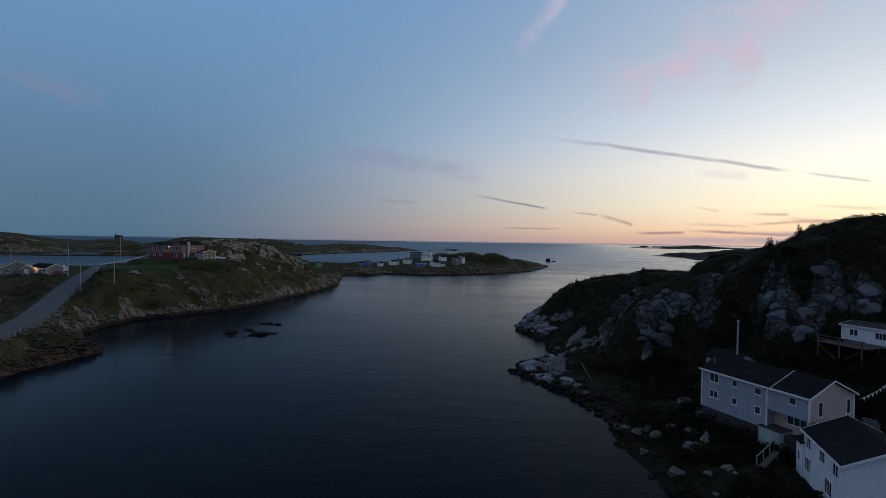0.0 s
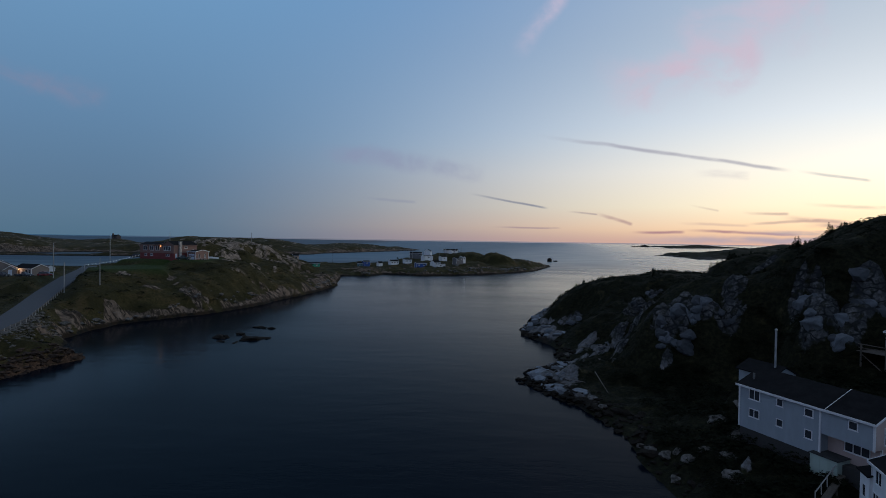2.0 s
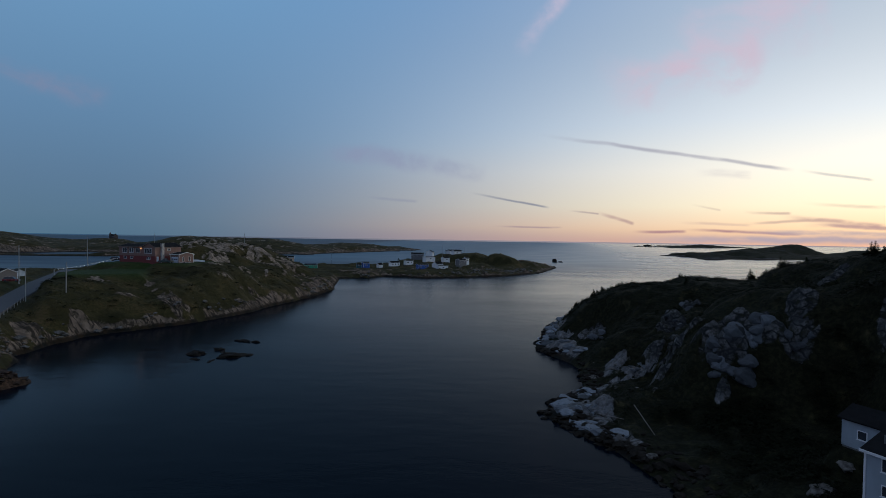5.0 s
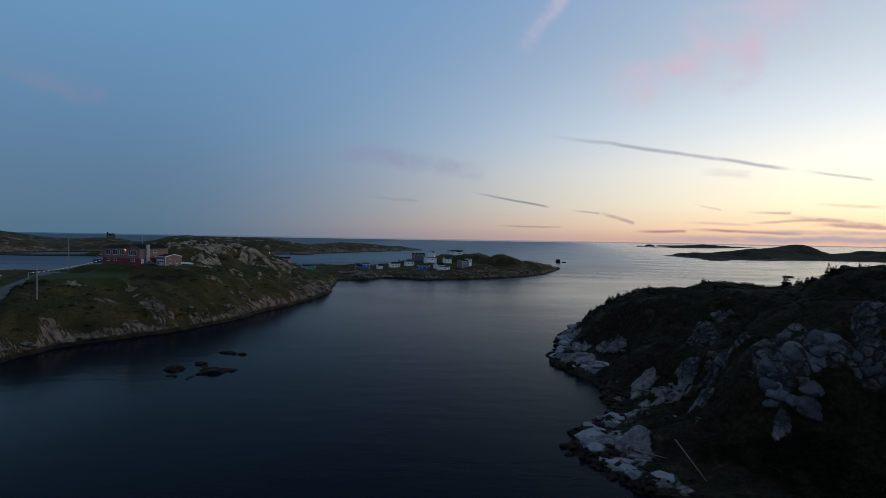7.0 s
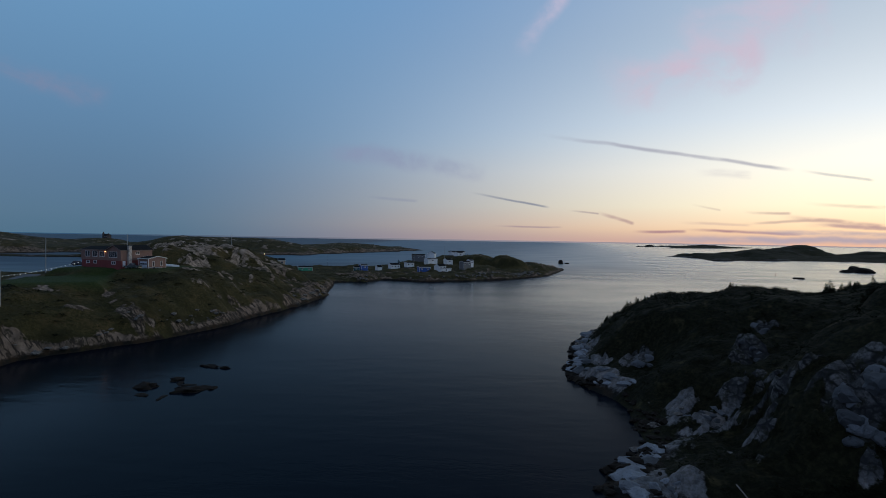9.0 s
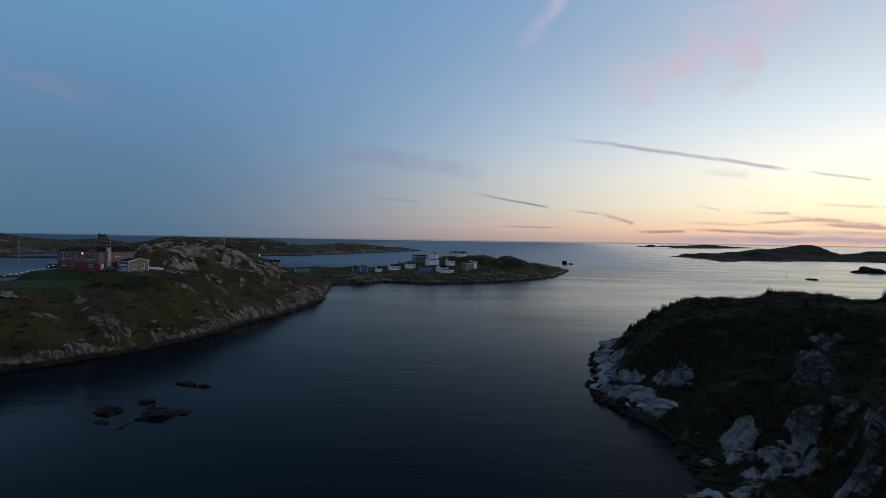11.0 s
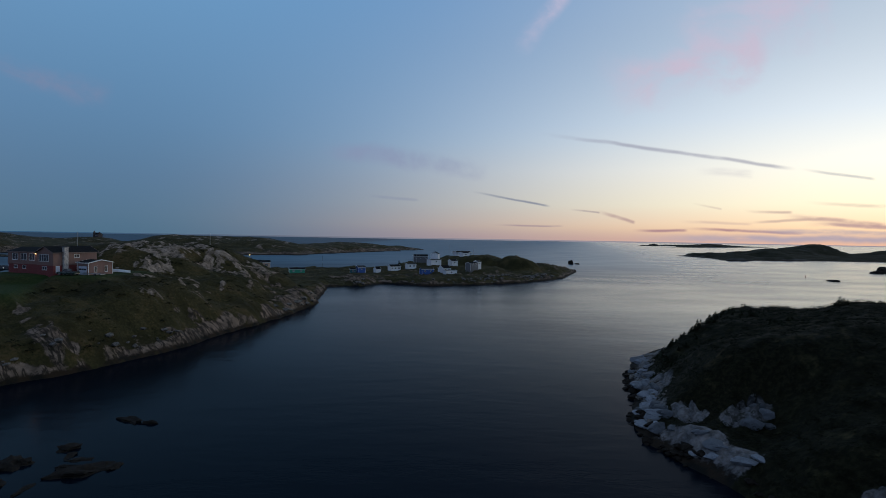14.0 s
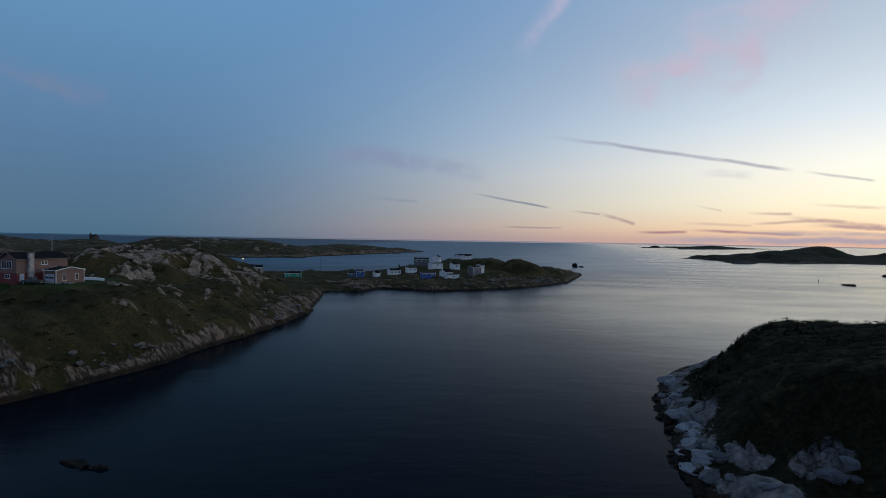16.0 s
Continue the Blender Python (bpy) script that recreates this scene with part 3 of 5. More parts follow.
ROAD = [(-84, 78, 4.3), (-92, 108, 5.2), (-101, 133, 6.2), (-111, 153, 7.4), (-121, 173, 8.9), (-137, 206, 10.8), (-151, 236, 11.6), (-170, 268, 11.0)]
EAST = Land(
    [(30, -60), (27, 20), (25.3, 57), (25, 65), (24.6, 75), (25.7, 82), (24.6, 89), (22.8, 97), (18.8, 103.5), (16, 109), (14.7, 112), (18.5, 118.5), (23.5, 123), (26.3, 127.5), (27.8, 135), (28.8, 143), (28.2, 148.5), (26, 153.5), (24, 160), (23.8, 167), (27, 178), (29.3, 184), (33.5, 200), (39.5, 213.5), (49, 225), (60, 233), (75, 238), (95, 232), (118, 210), (140, 185), (150, 130), (150, -60)],
    [(88.7, 99.3, 15.5, 33.7), (69.4, 97.8, 6.3, 28.4), (58.9, 115.1, 9.0, 20.5), (48.8, 110.0, 6.0, 14.9), (60.0, 92.0, 4.5, 17.0), (70.0, 90.0, 4.5, 19.5), (61.1, 160.9, 14.2, 18.8), (80.1, 191.0, 6.5, 17.1), (58.2, 192.5, 10.0, 14.2), (48.8, 146.5, 10.2, 11.1), (35.2, 156.6, 6.4, 3.9), (47.9, 194.8, 3.4, 13.9), (43.0, 74.0, 7.0, 7.0), (34.5, 66.0, 6.0, 5.2), (42.0, 48.0, 12.0, 4.0), (64.0, 82.0, 6.0, 10.2), (56.0, 78.0, 6.0, 8.5), (76.0, 80.0, 6.9, 14.0), (45.0, 96.7, 8.9, 2.2), (114.7, 141.4, 27.8, 22.0), (71.8, 129.3, 7.0, 25.6), (124.6, 203.3, 24.2, 4.6), (101.0, 49.1, 28.6, 21.6), (62.0, 20.0, 25.0, 8.0), (58.0, 60.0, 8.0, 6.0), (30.0, 130.0, 6.1, 4.4), (132.7, 90.1, 29.8, 27.6), (60.5, 205.3, 6.8, 13.0), (47.1, 211.3, 6.9, 3.7), (64.8, 205.2, 8.4, 15.2), (69.2, 116.1, 5.0, 28.2), (95.7, 169.1, 6.3, 21.0), (73.4, 182.4, 7.9, 17.4), (51.3, 171.7, 9.0, 14.4), (20.5, 113, 4.0, 3.4), (24.5, 121, 3.5, 2.8)],
    8.0,
    [(43.5, 108.5, 5, 5.5, 20), (47.5, 110, 3.5, 4.5, 0), (41, 105, 2.5, 2, 0), (52.5, 106, 2.8, 2.6, 0), (55, 109.5, 2.2, 2.6, 0), (48.5, 140.5, 2.6, 4, -20), (46, 138.5, 1.8, 2, 0), (55.5, 148.5, 3.2, 2.6, 20), (34.8, 135, 2.4, 3.0, 0), (37, 128.5, 2.8, 2.4, 15), (40.3, 132.3, 1.4, 2.2, -10), (59, 90, 4.2, 3.2, 0), (60.5, 97, 2.6, 3.5, 0), (65.6, 91, 3, 2.8, 0), (69, 87, 2.4, 2.2, 0), (37.6, 159.2, 4.4, 3.0, 0), (28.6, 155.3, 2.7, 4.4, 0), (31, 164.5, 1.9, 3.2, 0), (64, 115, 2.4, 2, 0), (20.5, 113, 3.5, 5, 0), (25, 121.5, 3, 2.5, 30)],
    [(45.2, 66.5, 4.2, 8, 20, 6.0, 0), (41, 49.5, 5, 6, -17, 3.4, 0), (52, 62, 5, 5, 20, 5.6, 0), (43.2, 78.8, 3, 3, 20, 7.4, 0)],
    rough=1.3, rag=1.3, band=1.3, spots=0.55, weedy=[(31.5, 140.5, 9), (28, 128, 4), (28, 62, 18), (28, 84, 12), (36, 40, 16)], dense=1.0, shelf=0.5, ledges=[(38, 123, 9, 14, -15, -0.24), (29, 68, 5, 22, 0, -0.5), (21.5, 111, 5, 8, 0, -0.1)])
WEST = Land(
    [(-150, -40), (-95, 60), (-82, 96), (-81, 108), (-79.5, 115), (-78, 123.5), (-86, 126), (-96, 147), (-98, 160), (-97, 169), (-90, 178.5), (-82, 189), (-78.5, 199), (-73, 212), (-70.5, 222.6), (-68.3, 236), (-65.5, 248), (-62, 268), (-60, 288), (-58.5, 308), (-64, 345), (-70, 380), (-60, 386), (-51, 388), (-43, 405), (-28, 402), (-15, 395), (0, 400), (22, 412), (42, 425), (72, 460), (82, 476), (114, 568), (96, 585), (60, 575), (10, 560), (-40, 530), (-75, 512), (-110, 512), (-150, 480), (-190, 400), (-230, 330), (-330, 260), (-330, 0)],
    [(-108, 236, 16, 17), (-115, 264, 9, 24), (-116, 286, 10, 25.5), (-113, 312, 16, 23.5), (-132, 335, 22, 21), (-100, 272, 8, 20), (-86, 262, 8, 13.5), (-88, 285, 8, 14), (-72, 258, 8, 9), (-66, 300, 10, 6.5), (-88, 318, 8, 12.2), (-98, 207, 9, 12.5), (-95, 187, 8, 9), (-116, 192, 12, 14.2), (-123.5, 200, 5, 16.5), (-106, 175, 6, 11.3), (-92, 170, 5, 6), (-120, 158, 8, 7), (-152, 202, 18, 11.5), (-145, 215, 12, 12.3), (-105, 130, 14, 5), (-88, 108, 8, 2.6), (-130, 120, 25, 8), (-90, 380, 22, 4), (-95, 440, 22, 2.6), (-60, 440, 16, 2.8), (-40, 455, 14, 4), (-5, 450, 12, 3.6), (-15, 480, 12, 7), (12, 470, 12, 7.5), (23.6, 511.3, 10.6, 14.5), (51.3, 495.3, 8.2, 15.5), (67.9, 505, 8.3, 9.1), (88, 525, 10, 6.2), (104, 555, 8.1, 1.8), (40, 505, 5.4, 9.6), (60, 499.8, 7.3, 5.3), (76, 515, 6.8, 7.2), (96, 540, 6.9, 4.3), (8, 525, 14, 13), (-20, 508, 12, 8), (-137, 392, 22, 14), (-180, 320, 40, 8), (-200, 220, 40, 9)],
    5.0,
    [(-96.5, 201, 2.4, 3.0, 0), (-97, 188, 3.2, 1.8, 20), (-110.8, 194, 3.6, 2.0, 0), (-79, 263, 1.3, 5.5, 15), (-98, 262, 2.6, 1.8, 0), (-98.5, 169.5, 2.2, 3.8, 10), (-60, 400, 6, 10, 0), (100, 550, 8, 14, 0), (52, 493, 5, 3, 20), (66, 503, 5, 4, 0), (40, 500, 4, 3, 0), (26, 506, 4, 3, 0), (78, 512, 4, 5, 0), (-120, 200, 4, 2.5, 0), (-103, 155, 3, 4, 0), (-90, 236, 3, 2.5, 0), (-97, 292, 4, 9, 10)],
    [(-113, 236, 16, 11, 0, 16.9, 1), (-116, 208, 11, 12, 25, 14.8, 1), (-152, 203, 17, 10, -10, 11.5, 0.3), (-91, 341, 5, 4, 0, 12.3, 0)],
    rough=1.15, rag=2.2, blocky=0.18, spots=0.42, stripe=1.6, dense=0.3, band=0.55, road=ROAD, speck=0.29, joint=1.0, kelp=[(-84, 113, 9, 16)],
    ledges=[(-110, 282, 15, 46, 10, 0.08), (-84, 300, 16, 34, 10, -0.08), (-98, 198, 12, 14, 30, -0.44), (-100, 140, 10, 26, -15, -0.05), (-55, 405, 22, 16, 0, 0.0), (40, 440, 50, 22, 20, -0.26), (75, 520, 30, 40, 0, -0.15), (-20, 425, 40, 14, 0, -0.2), (-80, 235, 14, 34, 20, -0.34), (-64, 300, 6, 45, 0, 0.1)])
FAR = Land(
    [(-1800, 900), (-900, 660), (-567, 691), (-511, 770), (-435, 764), (-330, 770), (-200, 805), (-174, 909), (-110, 1050), (-50, 1215), (-90, 1320), (-260, 1330), (-480, 1260), (-640, 1230), (-760, 1140), (-1000, 1150), (-1800, 1500)],
    [(-640, 760, 60, 23), (-760.2, 900.5, 96.8, 11.6), (-539.8, 830, 51.4, 9.2), (-950.9, 900.3, 161.2, 18.1), (-666.5, 1090.9, 30, 17.2), (-570, 950, 60.2, 7), (-484.8, 904.6, 47, 8), (-400.5, 869.8, 50, 24.5), (-299.2, 922.5, 46.8, 24.8), (-239.8, 979.6, 69.6, 13), (-190.8, 1081.4, 89.5, 13.6), (-100.5, 1199.6, 60.9, 7.1), (-427, 1098.6, 145.3, 5), (-440.2, 822.3, 20.6, 12), (-865.3, 1046, 45.2, 29), (-611.9, 1090.3, 24.6, 8.4)],
    22.0, rough=2.6, rag=26.0, scale=5.0, band=3.0, spots=0.22, speck=0.33, fleck=0.2, dense=0.42)
ISLE = Land(
    [(430, 1090), (440, 1000), (415, 882), (544, 924), (672, 932), (760, 900), (900, 880), (1100, 1000), (1100, 1300), (800, 1380), (560, 1240)],
    [(751.3, 1183.4, 36.2, 42), (698.9, 1190.8, 44.6, 23.4), (573.1, 1055.1, 25, 17.8), (650.9, 1119.4, 40.9, 23.2), (454.2, 1029.7, 35.9, 6.7), (829.4, 1180.4, 46.6, 6.9), (912.7, 1175.8, 36, 18.8), (830, 1020, 40, 6), (1040.4, 1149.6, 84.1, 23.8), (480, 1000, 29.7, 7), (840, 1100, 29.8, 10.1), (999.9, 1120, 60.4, 20.3)],
    24.0, rough=4.6, rag=22.0, scale=4.0, band=1.3, spread=0.4, dense=0.95)
OUTER = Land(
    [(880, 2310), (1000, 2290), (1457, 2700), (1700, 2900), (1500, 3100), (1100, 2900), (1180, 2620)],
    [(1178, 2547, 115, 29), (1390, 2800, 170, 8), (1290, 2650, 86, 15), (1050, 2450, 80, 8)], 40.0, rough=4.0, rag=40.0, scale=10.0, band=1.5, spread=0.4, dense=0.95)

SPIT = Land(
    [(-700, 636), (-600, 630), (-520, 634), (-440, 642), (-395, 652), (-360, 668), (-372, 682), (-430, 672), (-520, 664), (-700, 668)],
    [(-640, 650, 60, 1.8), (-540, 648, 50, 2.0), (-460, 655, 40, 1.8), (-385, 667, 22, 5.5)], 5.0, rough=0.7, rag=5.0, scale=2.5, band=0.8, dense=0.6)
EAST.build("ground_east", 8, 152, -62, 246, 0.55, "dark heath-covered rocky headland with bare granite faces")
WEST.build("ground_west", -332, 122, -42, 602, 0.85, "green grassy headland with pale granite shore and knolls")
FAR.build("ground_far", -1800, -30, 640, 1500, 4.2, "low green treeless hills behind the harbour")
SPIT.build("ground_spit", -710, -350, 620, 692, 2.0, "low dark rocky spit across the harbour")
ISLE.build("ground_island", 390, 1120, 860, 1400, 6, "low dark rocky island out at sea")
OUTER.build("ground_outer_island", 840, 1740, 2250, 3140, 14, "far low dark island near the horizon")

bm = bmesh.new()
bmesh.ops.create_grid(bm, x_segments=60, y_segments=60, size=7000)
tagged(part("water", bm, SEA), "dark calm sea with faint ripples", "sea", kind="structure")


# ---- the road, with its rail ----
def along(line, step):
    """Points every step metres along a line, with the way across it."""
    pts = [Vector(p) for p in line]
    out = []
    for a, b in zip(pts, pts[1:]):
        n = max(1, round((b - a).length / step))
        side = Vector(((b - a).y, -(b - a).x, 0)).normalized()
        out += [(a.lerp(b, k / n), side) for k in range(n)]
    return out + [(pts[-1], side)]


bm = bmesh.new()
rows = []
for p, side in along(ROAD, 2.0):
    rows.append([bm.verts.new(p + side * w + Vector((0, 0, h))) for w, h in ((-3.2, -0.4), (-3.0, 0.10), (0, 0.16), (3.0, 0.10), (3.2, -0.4))])
for a, b in zip(rows, rows[1:]):
    for k in range(4):
        bm.faces.new((a[k], a[k + 1], b[k + 1], b[k]))
tagged(part("road", bm, ASPHALT), "narrow worn grey asphalt road along the shore", "road", kind="structure")

rail = thing("guardrail", *ROAD[0], 0, "weathered wooden guardrail with white posts beside the road", "guardrail")
rail.matrix_basis = Matrix()
spots = [(p, s) for p, s in along(ROAD[:5], 3.0)]
bm = bmesh.new()
for (p, s), (q, t) in zip(spots, spots[1:]):
    a, b = p + s * 3.7 + Vector((0, 0, 0.62)), q + t * 3.7 + Vector((0, 0, 0.62))
    rod(bm, a, b, 0.09, sides=6)
part("beam", bm, WOOD, rail, "weathered grey timber beam")
for p, s in spots:
    a = p + s * 3.7
    part("post", rod(bmesh.new(), (a.x, a.y, a.z - 0.5), (a.x, a.y, a.z + 0.8), 0.08, 0.07, 8), POLE, rail)


# ---- houses ----
def slab(bm, corners, thick):
    """A flat plate over four corners."""
    top = [bm.verts.new(c) for c in corners]
    low = [bm.verts.new((c[0], c[1], c[2] - thick)) for c in corners]
    bm.faces.new(top), bm.faces.new(low[::-1])
    for k in range(4):
        bm.faces.new((top[k], low[k], low[(k + 1) % 4], top[(k + 1) % 4]))


def gable_body(bm, x0, x1, y0, y1, h, rise, z0=0.0):
    """Walls with gable ends, the ridge along x."""
    ym = (y0 + y1) / 2
    ends = [[bm.verts.new((x, y, z)) for y, z in ((y0, z0), (y1, z0), (y1, h), (ym, h + rise), (y0, h))] for x in (x0, x1)]
    bm.faces.new(ends[0][::-1]), bm.faces.new(ends[1])
    for k in range(5):
        bm.faces.new((ends[0][k], ends[0][(k + 1) % 5], ends[1][(k + 1) % 5], ends[1][k]))


def gable_roof(owner, x0, x1, y0, y1, h, rise, material, over=0.35, trim=TRIM, lift=0.0, boards=(0, 1), deep=0.22):
    """Two roof plates with boards along eaves and gables."""
    ym, half = (y0 + y1) / 2, (y1 - y0) / 2
    drop = rise * over / half
    top, low = h + rise + 0.16 + lift, h - drop + 0.16 + lift
    a, b = x0 - over, x1 + over
    bm = bmesh.new()
    slab(bm, [(a, y0 - over, low), (b, y0 - over, low), (b, ym, top), (a, ym, top)], 0.14)
    slab(bm, [(a, ym, top), (b, ym, top), (b, y1 + over, low), (a, y1 + over, low)], 0.14)
    roof = part("roof", bm, material, owner)
    if trim:
        for y, s in ((y0 - over, -1), (y1 + over, 1)):
            part("fascia", block(a, b, y - 0.02 if s > 0 else y - 0.04, y + 0.04 if s > 0 else y + 0.02, low - 0.2, low + 0.02), trim, roof)
        for x in [(a, b)[k] for k in boards]:
            bm = bmesh.new()
            for y, s in ((y0 - over, -1), (y1 + over, 1)):
                vs = []
                for dx in (-0.03, 0.03):
                    vs.append([bm.verts.new((x + dx, yy, zz)) for yy, zz in ((y, low - deep), (ym, top - deep + 0.02), (ym, top + 0.03), (y, low + 0.03))])
                bm.faces.new(vs[0]), bm.faces.new(vs[1][::-1])
                for k in range(4):
                    bm.faces.new((vs[0][k], vs[1][k], vs[1][(k + 1) % 4], vs[0][(k + 1) % 4]))
            part("bargeboard", bm, trim, roof)
    return roof


def on_face(face, u, z, x0, x1, y0, y1):
    """The place of a point u along a wall, and the turn that faces it outward."""
    return {"F": ((u, y0, z), 0), "B": ((u, y1, z), 180), "L": ((x0, u, z), -90), "R": ((x1, u, z), 90)}[face]


def window(owner, place, turn, w, h, lights=2, frame_mat=TRIM, pane=GLASS):
    """A window on a wall: casing with a sill and glazing bars proud of it, a dark pane set back."""
    bm, t = bmesh.new(), 0.075
    rings = [[bm.verts.new((sx * (w / 2 + e), y, sz * (h / 2 + e))) for sx, sz in ((-1, -1), (1, -1), (1, 1), (-1, 1))] for e, y in ((t, 0.02), (t, -0.06), (0, -0.06), (0, 0.02))]
    for a, b in zip(rings, rings[1:] + rings[:1]):
        for k in range(4):
            bm.faces.new((a[k], a[(k + 1) % 4], b[(k + 1) % 4], b[k]))
    ob = part("window", bm, frame_mat, owner)
    ob.matrix_basis = pose(*place, 0, 0, turn)
    for k in range(1, lights):
        x = -w / 2 + w * k / lights
        part("glazing_bar", block(x - 0.04, x + 0.04, -0.05, 0.018, -h / 2 + 0.002, h / 2 - 0.002), frame_mat, ob)
    part("sill", block(-w / 2 - 0.14, w / 2 + 0.14, -0.1, 0.0, -h / 2 - t - 0.05, -h / 2 - t), frame_mat, ob)
    part("pane", block(-w / 2, w / 2, -0.02, 0.015, -h / 2, h / 2), pane, ob, "dark glass")
    return ob


def door(owner, place, turn, w, h, material, panels=2):
    bm = block(-w / 2, w / 2, -0.05, 0.02, 0, h, bevel=0.008)
    for k in range(panels):
        z0 = 0.12 + k * (h - 0.2) / panels
        box(bm, -w / 2 + 0.12, w / 2 - 0.12, -0.065, -0.04, z0, z0 + (h - 0.3) / panels - 0.08)
    ob = part("door", bm, material, owner)
    ob.matrix_basis = pose(*place, 0, 0, turn)
    bm = bmesh.new()
    for x0, x1, z0, z1 in ((-w / 2 - 0.1, -w / 2, 0, h + 0.1), (w / 2, w / 2 + 0.1, 0, h + 0.1), (-w / 2, w / 2, h, h + 0.1)):
        box(bm, x0, x1, -0.07, 0.02, z0, z1)
    part("door_frame", bm, TRIM, ob)
    part("handle", rod(bmesh.new(), (w / 2 - 0.1, -0.05, h * 0.48), (w / 2 - 0.1, -0.12, h * 0.48), 0.03, sides=6), STEEL, ob)
    return ob


def corner_boards(owner, x0, x1, y0, y1, h, material=TRIM):
    for x in (x0, x1):
        for y in (y0, y1):
            part("corner_board", block(x - 0.07, x + 0.07, y - 0.07, y + 0.07, 0, h - 0.02), material, owner)


def house(name, x, y, z, yaw, length, depth, h, rise, wall, roof, label, windows=(), doors=(), chimney=None, category="house", trim=TRIM, over=0.3, foot=1.2):
    ob = thing(name, x, y, z, yaw, label, category, "houses of the village" if category == "house" else "")
    x0, x1, y0, y1 = -length / 2, length / 2, -depth / 2, depth / 2
    bm = bmesh.new()
    gable_body(bm, x0, x1, y0, y1, h, rise)
    part("wall", bm, wall, ob)
    part("foundation", block(x0 + 0.05, x1 - 0.05, y0 + 0.05, y1 - 0.05, -foot, -0.003), CONCRETE, ob)
    gable_roof(ob, x0, x1, y0, y1, h, rise, roof, over, trim)
    if trim:
        corner_boards(ob, x0, x1, y0, y1, h, trim)
    for face, u, zc, w, hh, lights in windows:
        window(ob, *on_face(face, u, zc, x0, x1, y0, y1), w, hh, lights)
    for face, u, w, hh, material in doors:
        door(ob, *on_face(face, u, 0.02, x0, x1, y0, y1), w, hh, material)
    if chimney:
        cx, cy, top = chimney
        c = part("chimney", block(cx - 0.3, cx + 0.3, cy - 0.3, cy + 0.3, h * 0.7, top, bevel=0.03), CONCRETE, ob)
        part("cap", block(cx - 0.38, cx + 0.38, cy - 0.38, cy + 0.38, top + 0.002, top + 0.1), CONCRETE, c)
    return ob


DOOR_WHITE = plain("white_door", (0.62, 0.66, 0.74), 0.5, vary=0.1)
PALE_GREEN = siding("pale_green_boards", (0.42, 0.52, 0.46))

FOOTING = plain("dark_painted_foundation", (0.05, 0.048, 0.046), 0.9, grain=12)

# the long two-storey house above the eastern shore: the near third oversails a recessed lower floor
A = thing("house", 40.4, 64.9, 6.0, 109.4, "long grey-sided two-storey house with black shingle roof", "house", "houses of the village")
bm = bmesh.new()
gable_body(bm, -2.2, 7.2, -3.4, 3.4, 4.85, 1.5)
part("wall", bm, SIDE_GREY, A)
bm = bmesh.new()
gable_body(bm, -7.2, -2.204, -3.4, 3.42, 4.9, 1.5, 2.35)
part("wall", bm, SIDE_GREY, A, "grey upper storey that oversails")
# thin panel whose pinkish colour stands in for the sky's light on this gable
bm = bmesh.new()
gable_body(bm, -7.235, -7.204, -3.38, 3.40, 4.88, 1.48, 2.36)
part("gable_wall", bm, SIDE_BEIGE, A, "beige gable panel tinted pink for the light on that end")
part("wall", block(-7.1, -2.204, -3.3, 2.2, 0, 2.346), SIDE_BEIGE, A, "recessed beige lower wall")
part("foundation", block(-7.0, 7.15, -3.3, 3.3, -2.6, -0.004), FOOTING, A)
gable_roof(A, -3.0, 7.2, -3.4, 3.4, 4.85, 1.5, ROOF_BLACK, 0.32, boards=())
gable_roof(A, -7.2, -3.2, -3.4, 3.42, 4.92, 1.55, ROOF_BLACK, 0.34, lift=0.0, deep=0.16)
for x, y, z0, z1 in ((7.2, 3.4, 0, 4.8), (7.2, -3.4, 0, 4.8), (-2.25, 3.44, 0, 4.8), (-7.2, 3.42, 2.3, 4.9), (-7.2, -3.4, 0, 4.9), (-7.1, 2.2, 0, 2.34)):
    part("corner_board", block(x - 0.08, x + 0.08, y - 0.08, y + 0.08, z0, z1), TRIM, A)
for s, zc, w, h, n in ((13.2, 4.05, 1.5, 1.2, 2), (10.1, 4.1, 0.75, 0.8, 1), (6.9, 4.0, 0.95, 0.8, 1), (2.6, 4.1, 0.85, 0.8, 1), (13.2, 1.95, 1.4, 0.95, 2), (10.1, 1.9, 0.75, 0.8, 1), (6.9, 1.8, 0.8, 0.9, 1)):
    window(A, (s - 7.95, 3.4 if s > 5.7 else 3.42, zc), 180, w * 0.84, h * 0.86, n)
window(A, (-5.0, 2.2, 1.55), 180, 2.2, 0.85, 3)
for u, zc, w, h in ((1.8, 3.6, 0.55, 1.5), (-2.5, 3.6, 0.5, 1.5), (-2.8, 1.4, 0.6, 1.2)):
    window(A, (-7.24 if zc > 2.4 else -7.1, u, zc), -90, w, h, 1)
part("vent_pipe", rod(bmesh.new(), (6.4, 2.2, 5.2), (6.4, 2.2, 6.2), 0.12, sides=8), CONCRETE, A)

back_shed = house("shed", 42.9, 78.8, 7.6, 109.4, 5.0, 4.0, 2.8, 1.0, SIDE_GREY, ROOF_BLACK, "small grey outbuilding with a tall stove pipe", [("B", 0.5, 1.5, 0.8, 0.8, 1)], category="shed", foot=2.0, trim=None)
c = part("stove_pipe", rod(bmesh.new(), (-1.6, 0.5, 3.4), (-1.6, 0.5, 8.5), 0.14, 0.13, 10), STEEL, back_shed, "tall galvanised stove pipe")
part("rain_cap", rod(bmesh.new(), (-1.6, 0.5, 8.5), (-1.6, 0.5, 8.7), 0.22, 0.05, 10), STEEL, c)

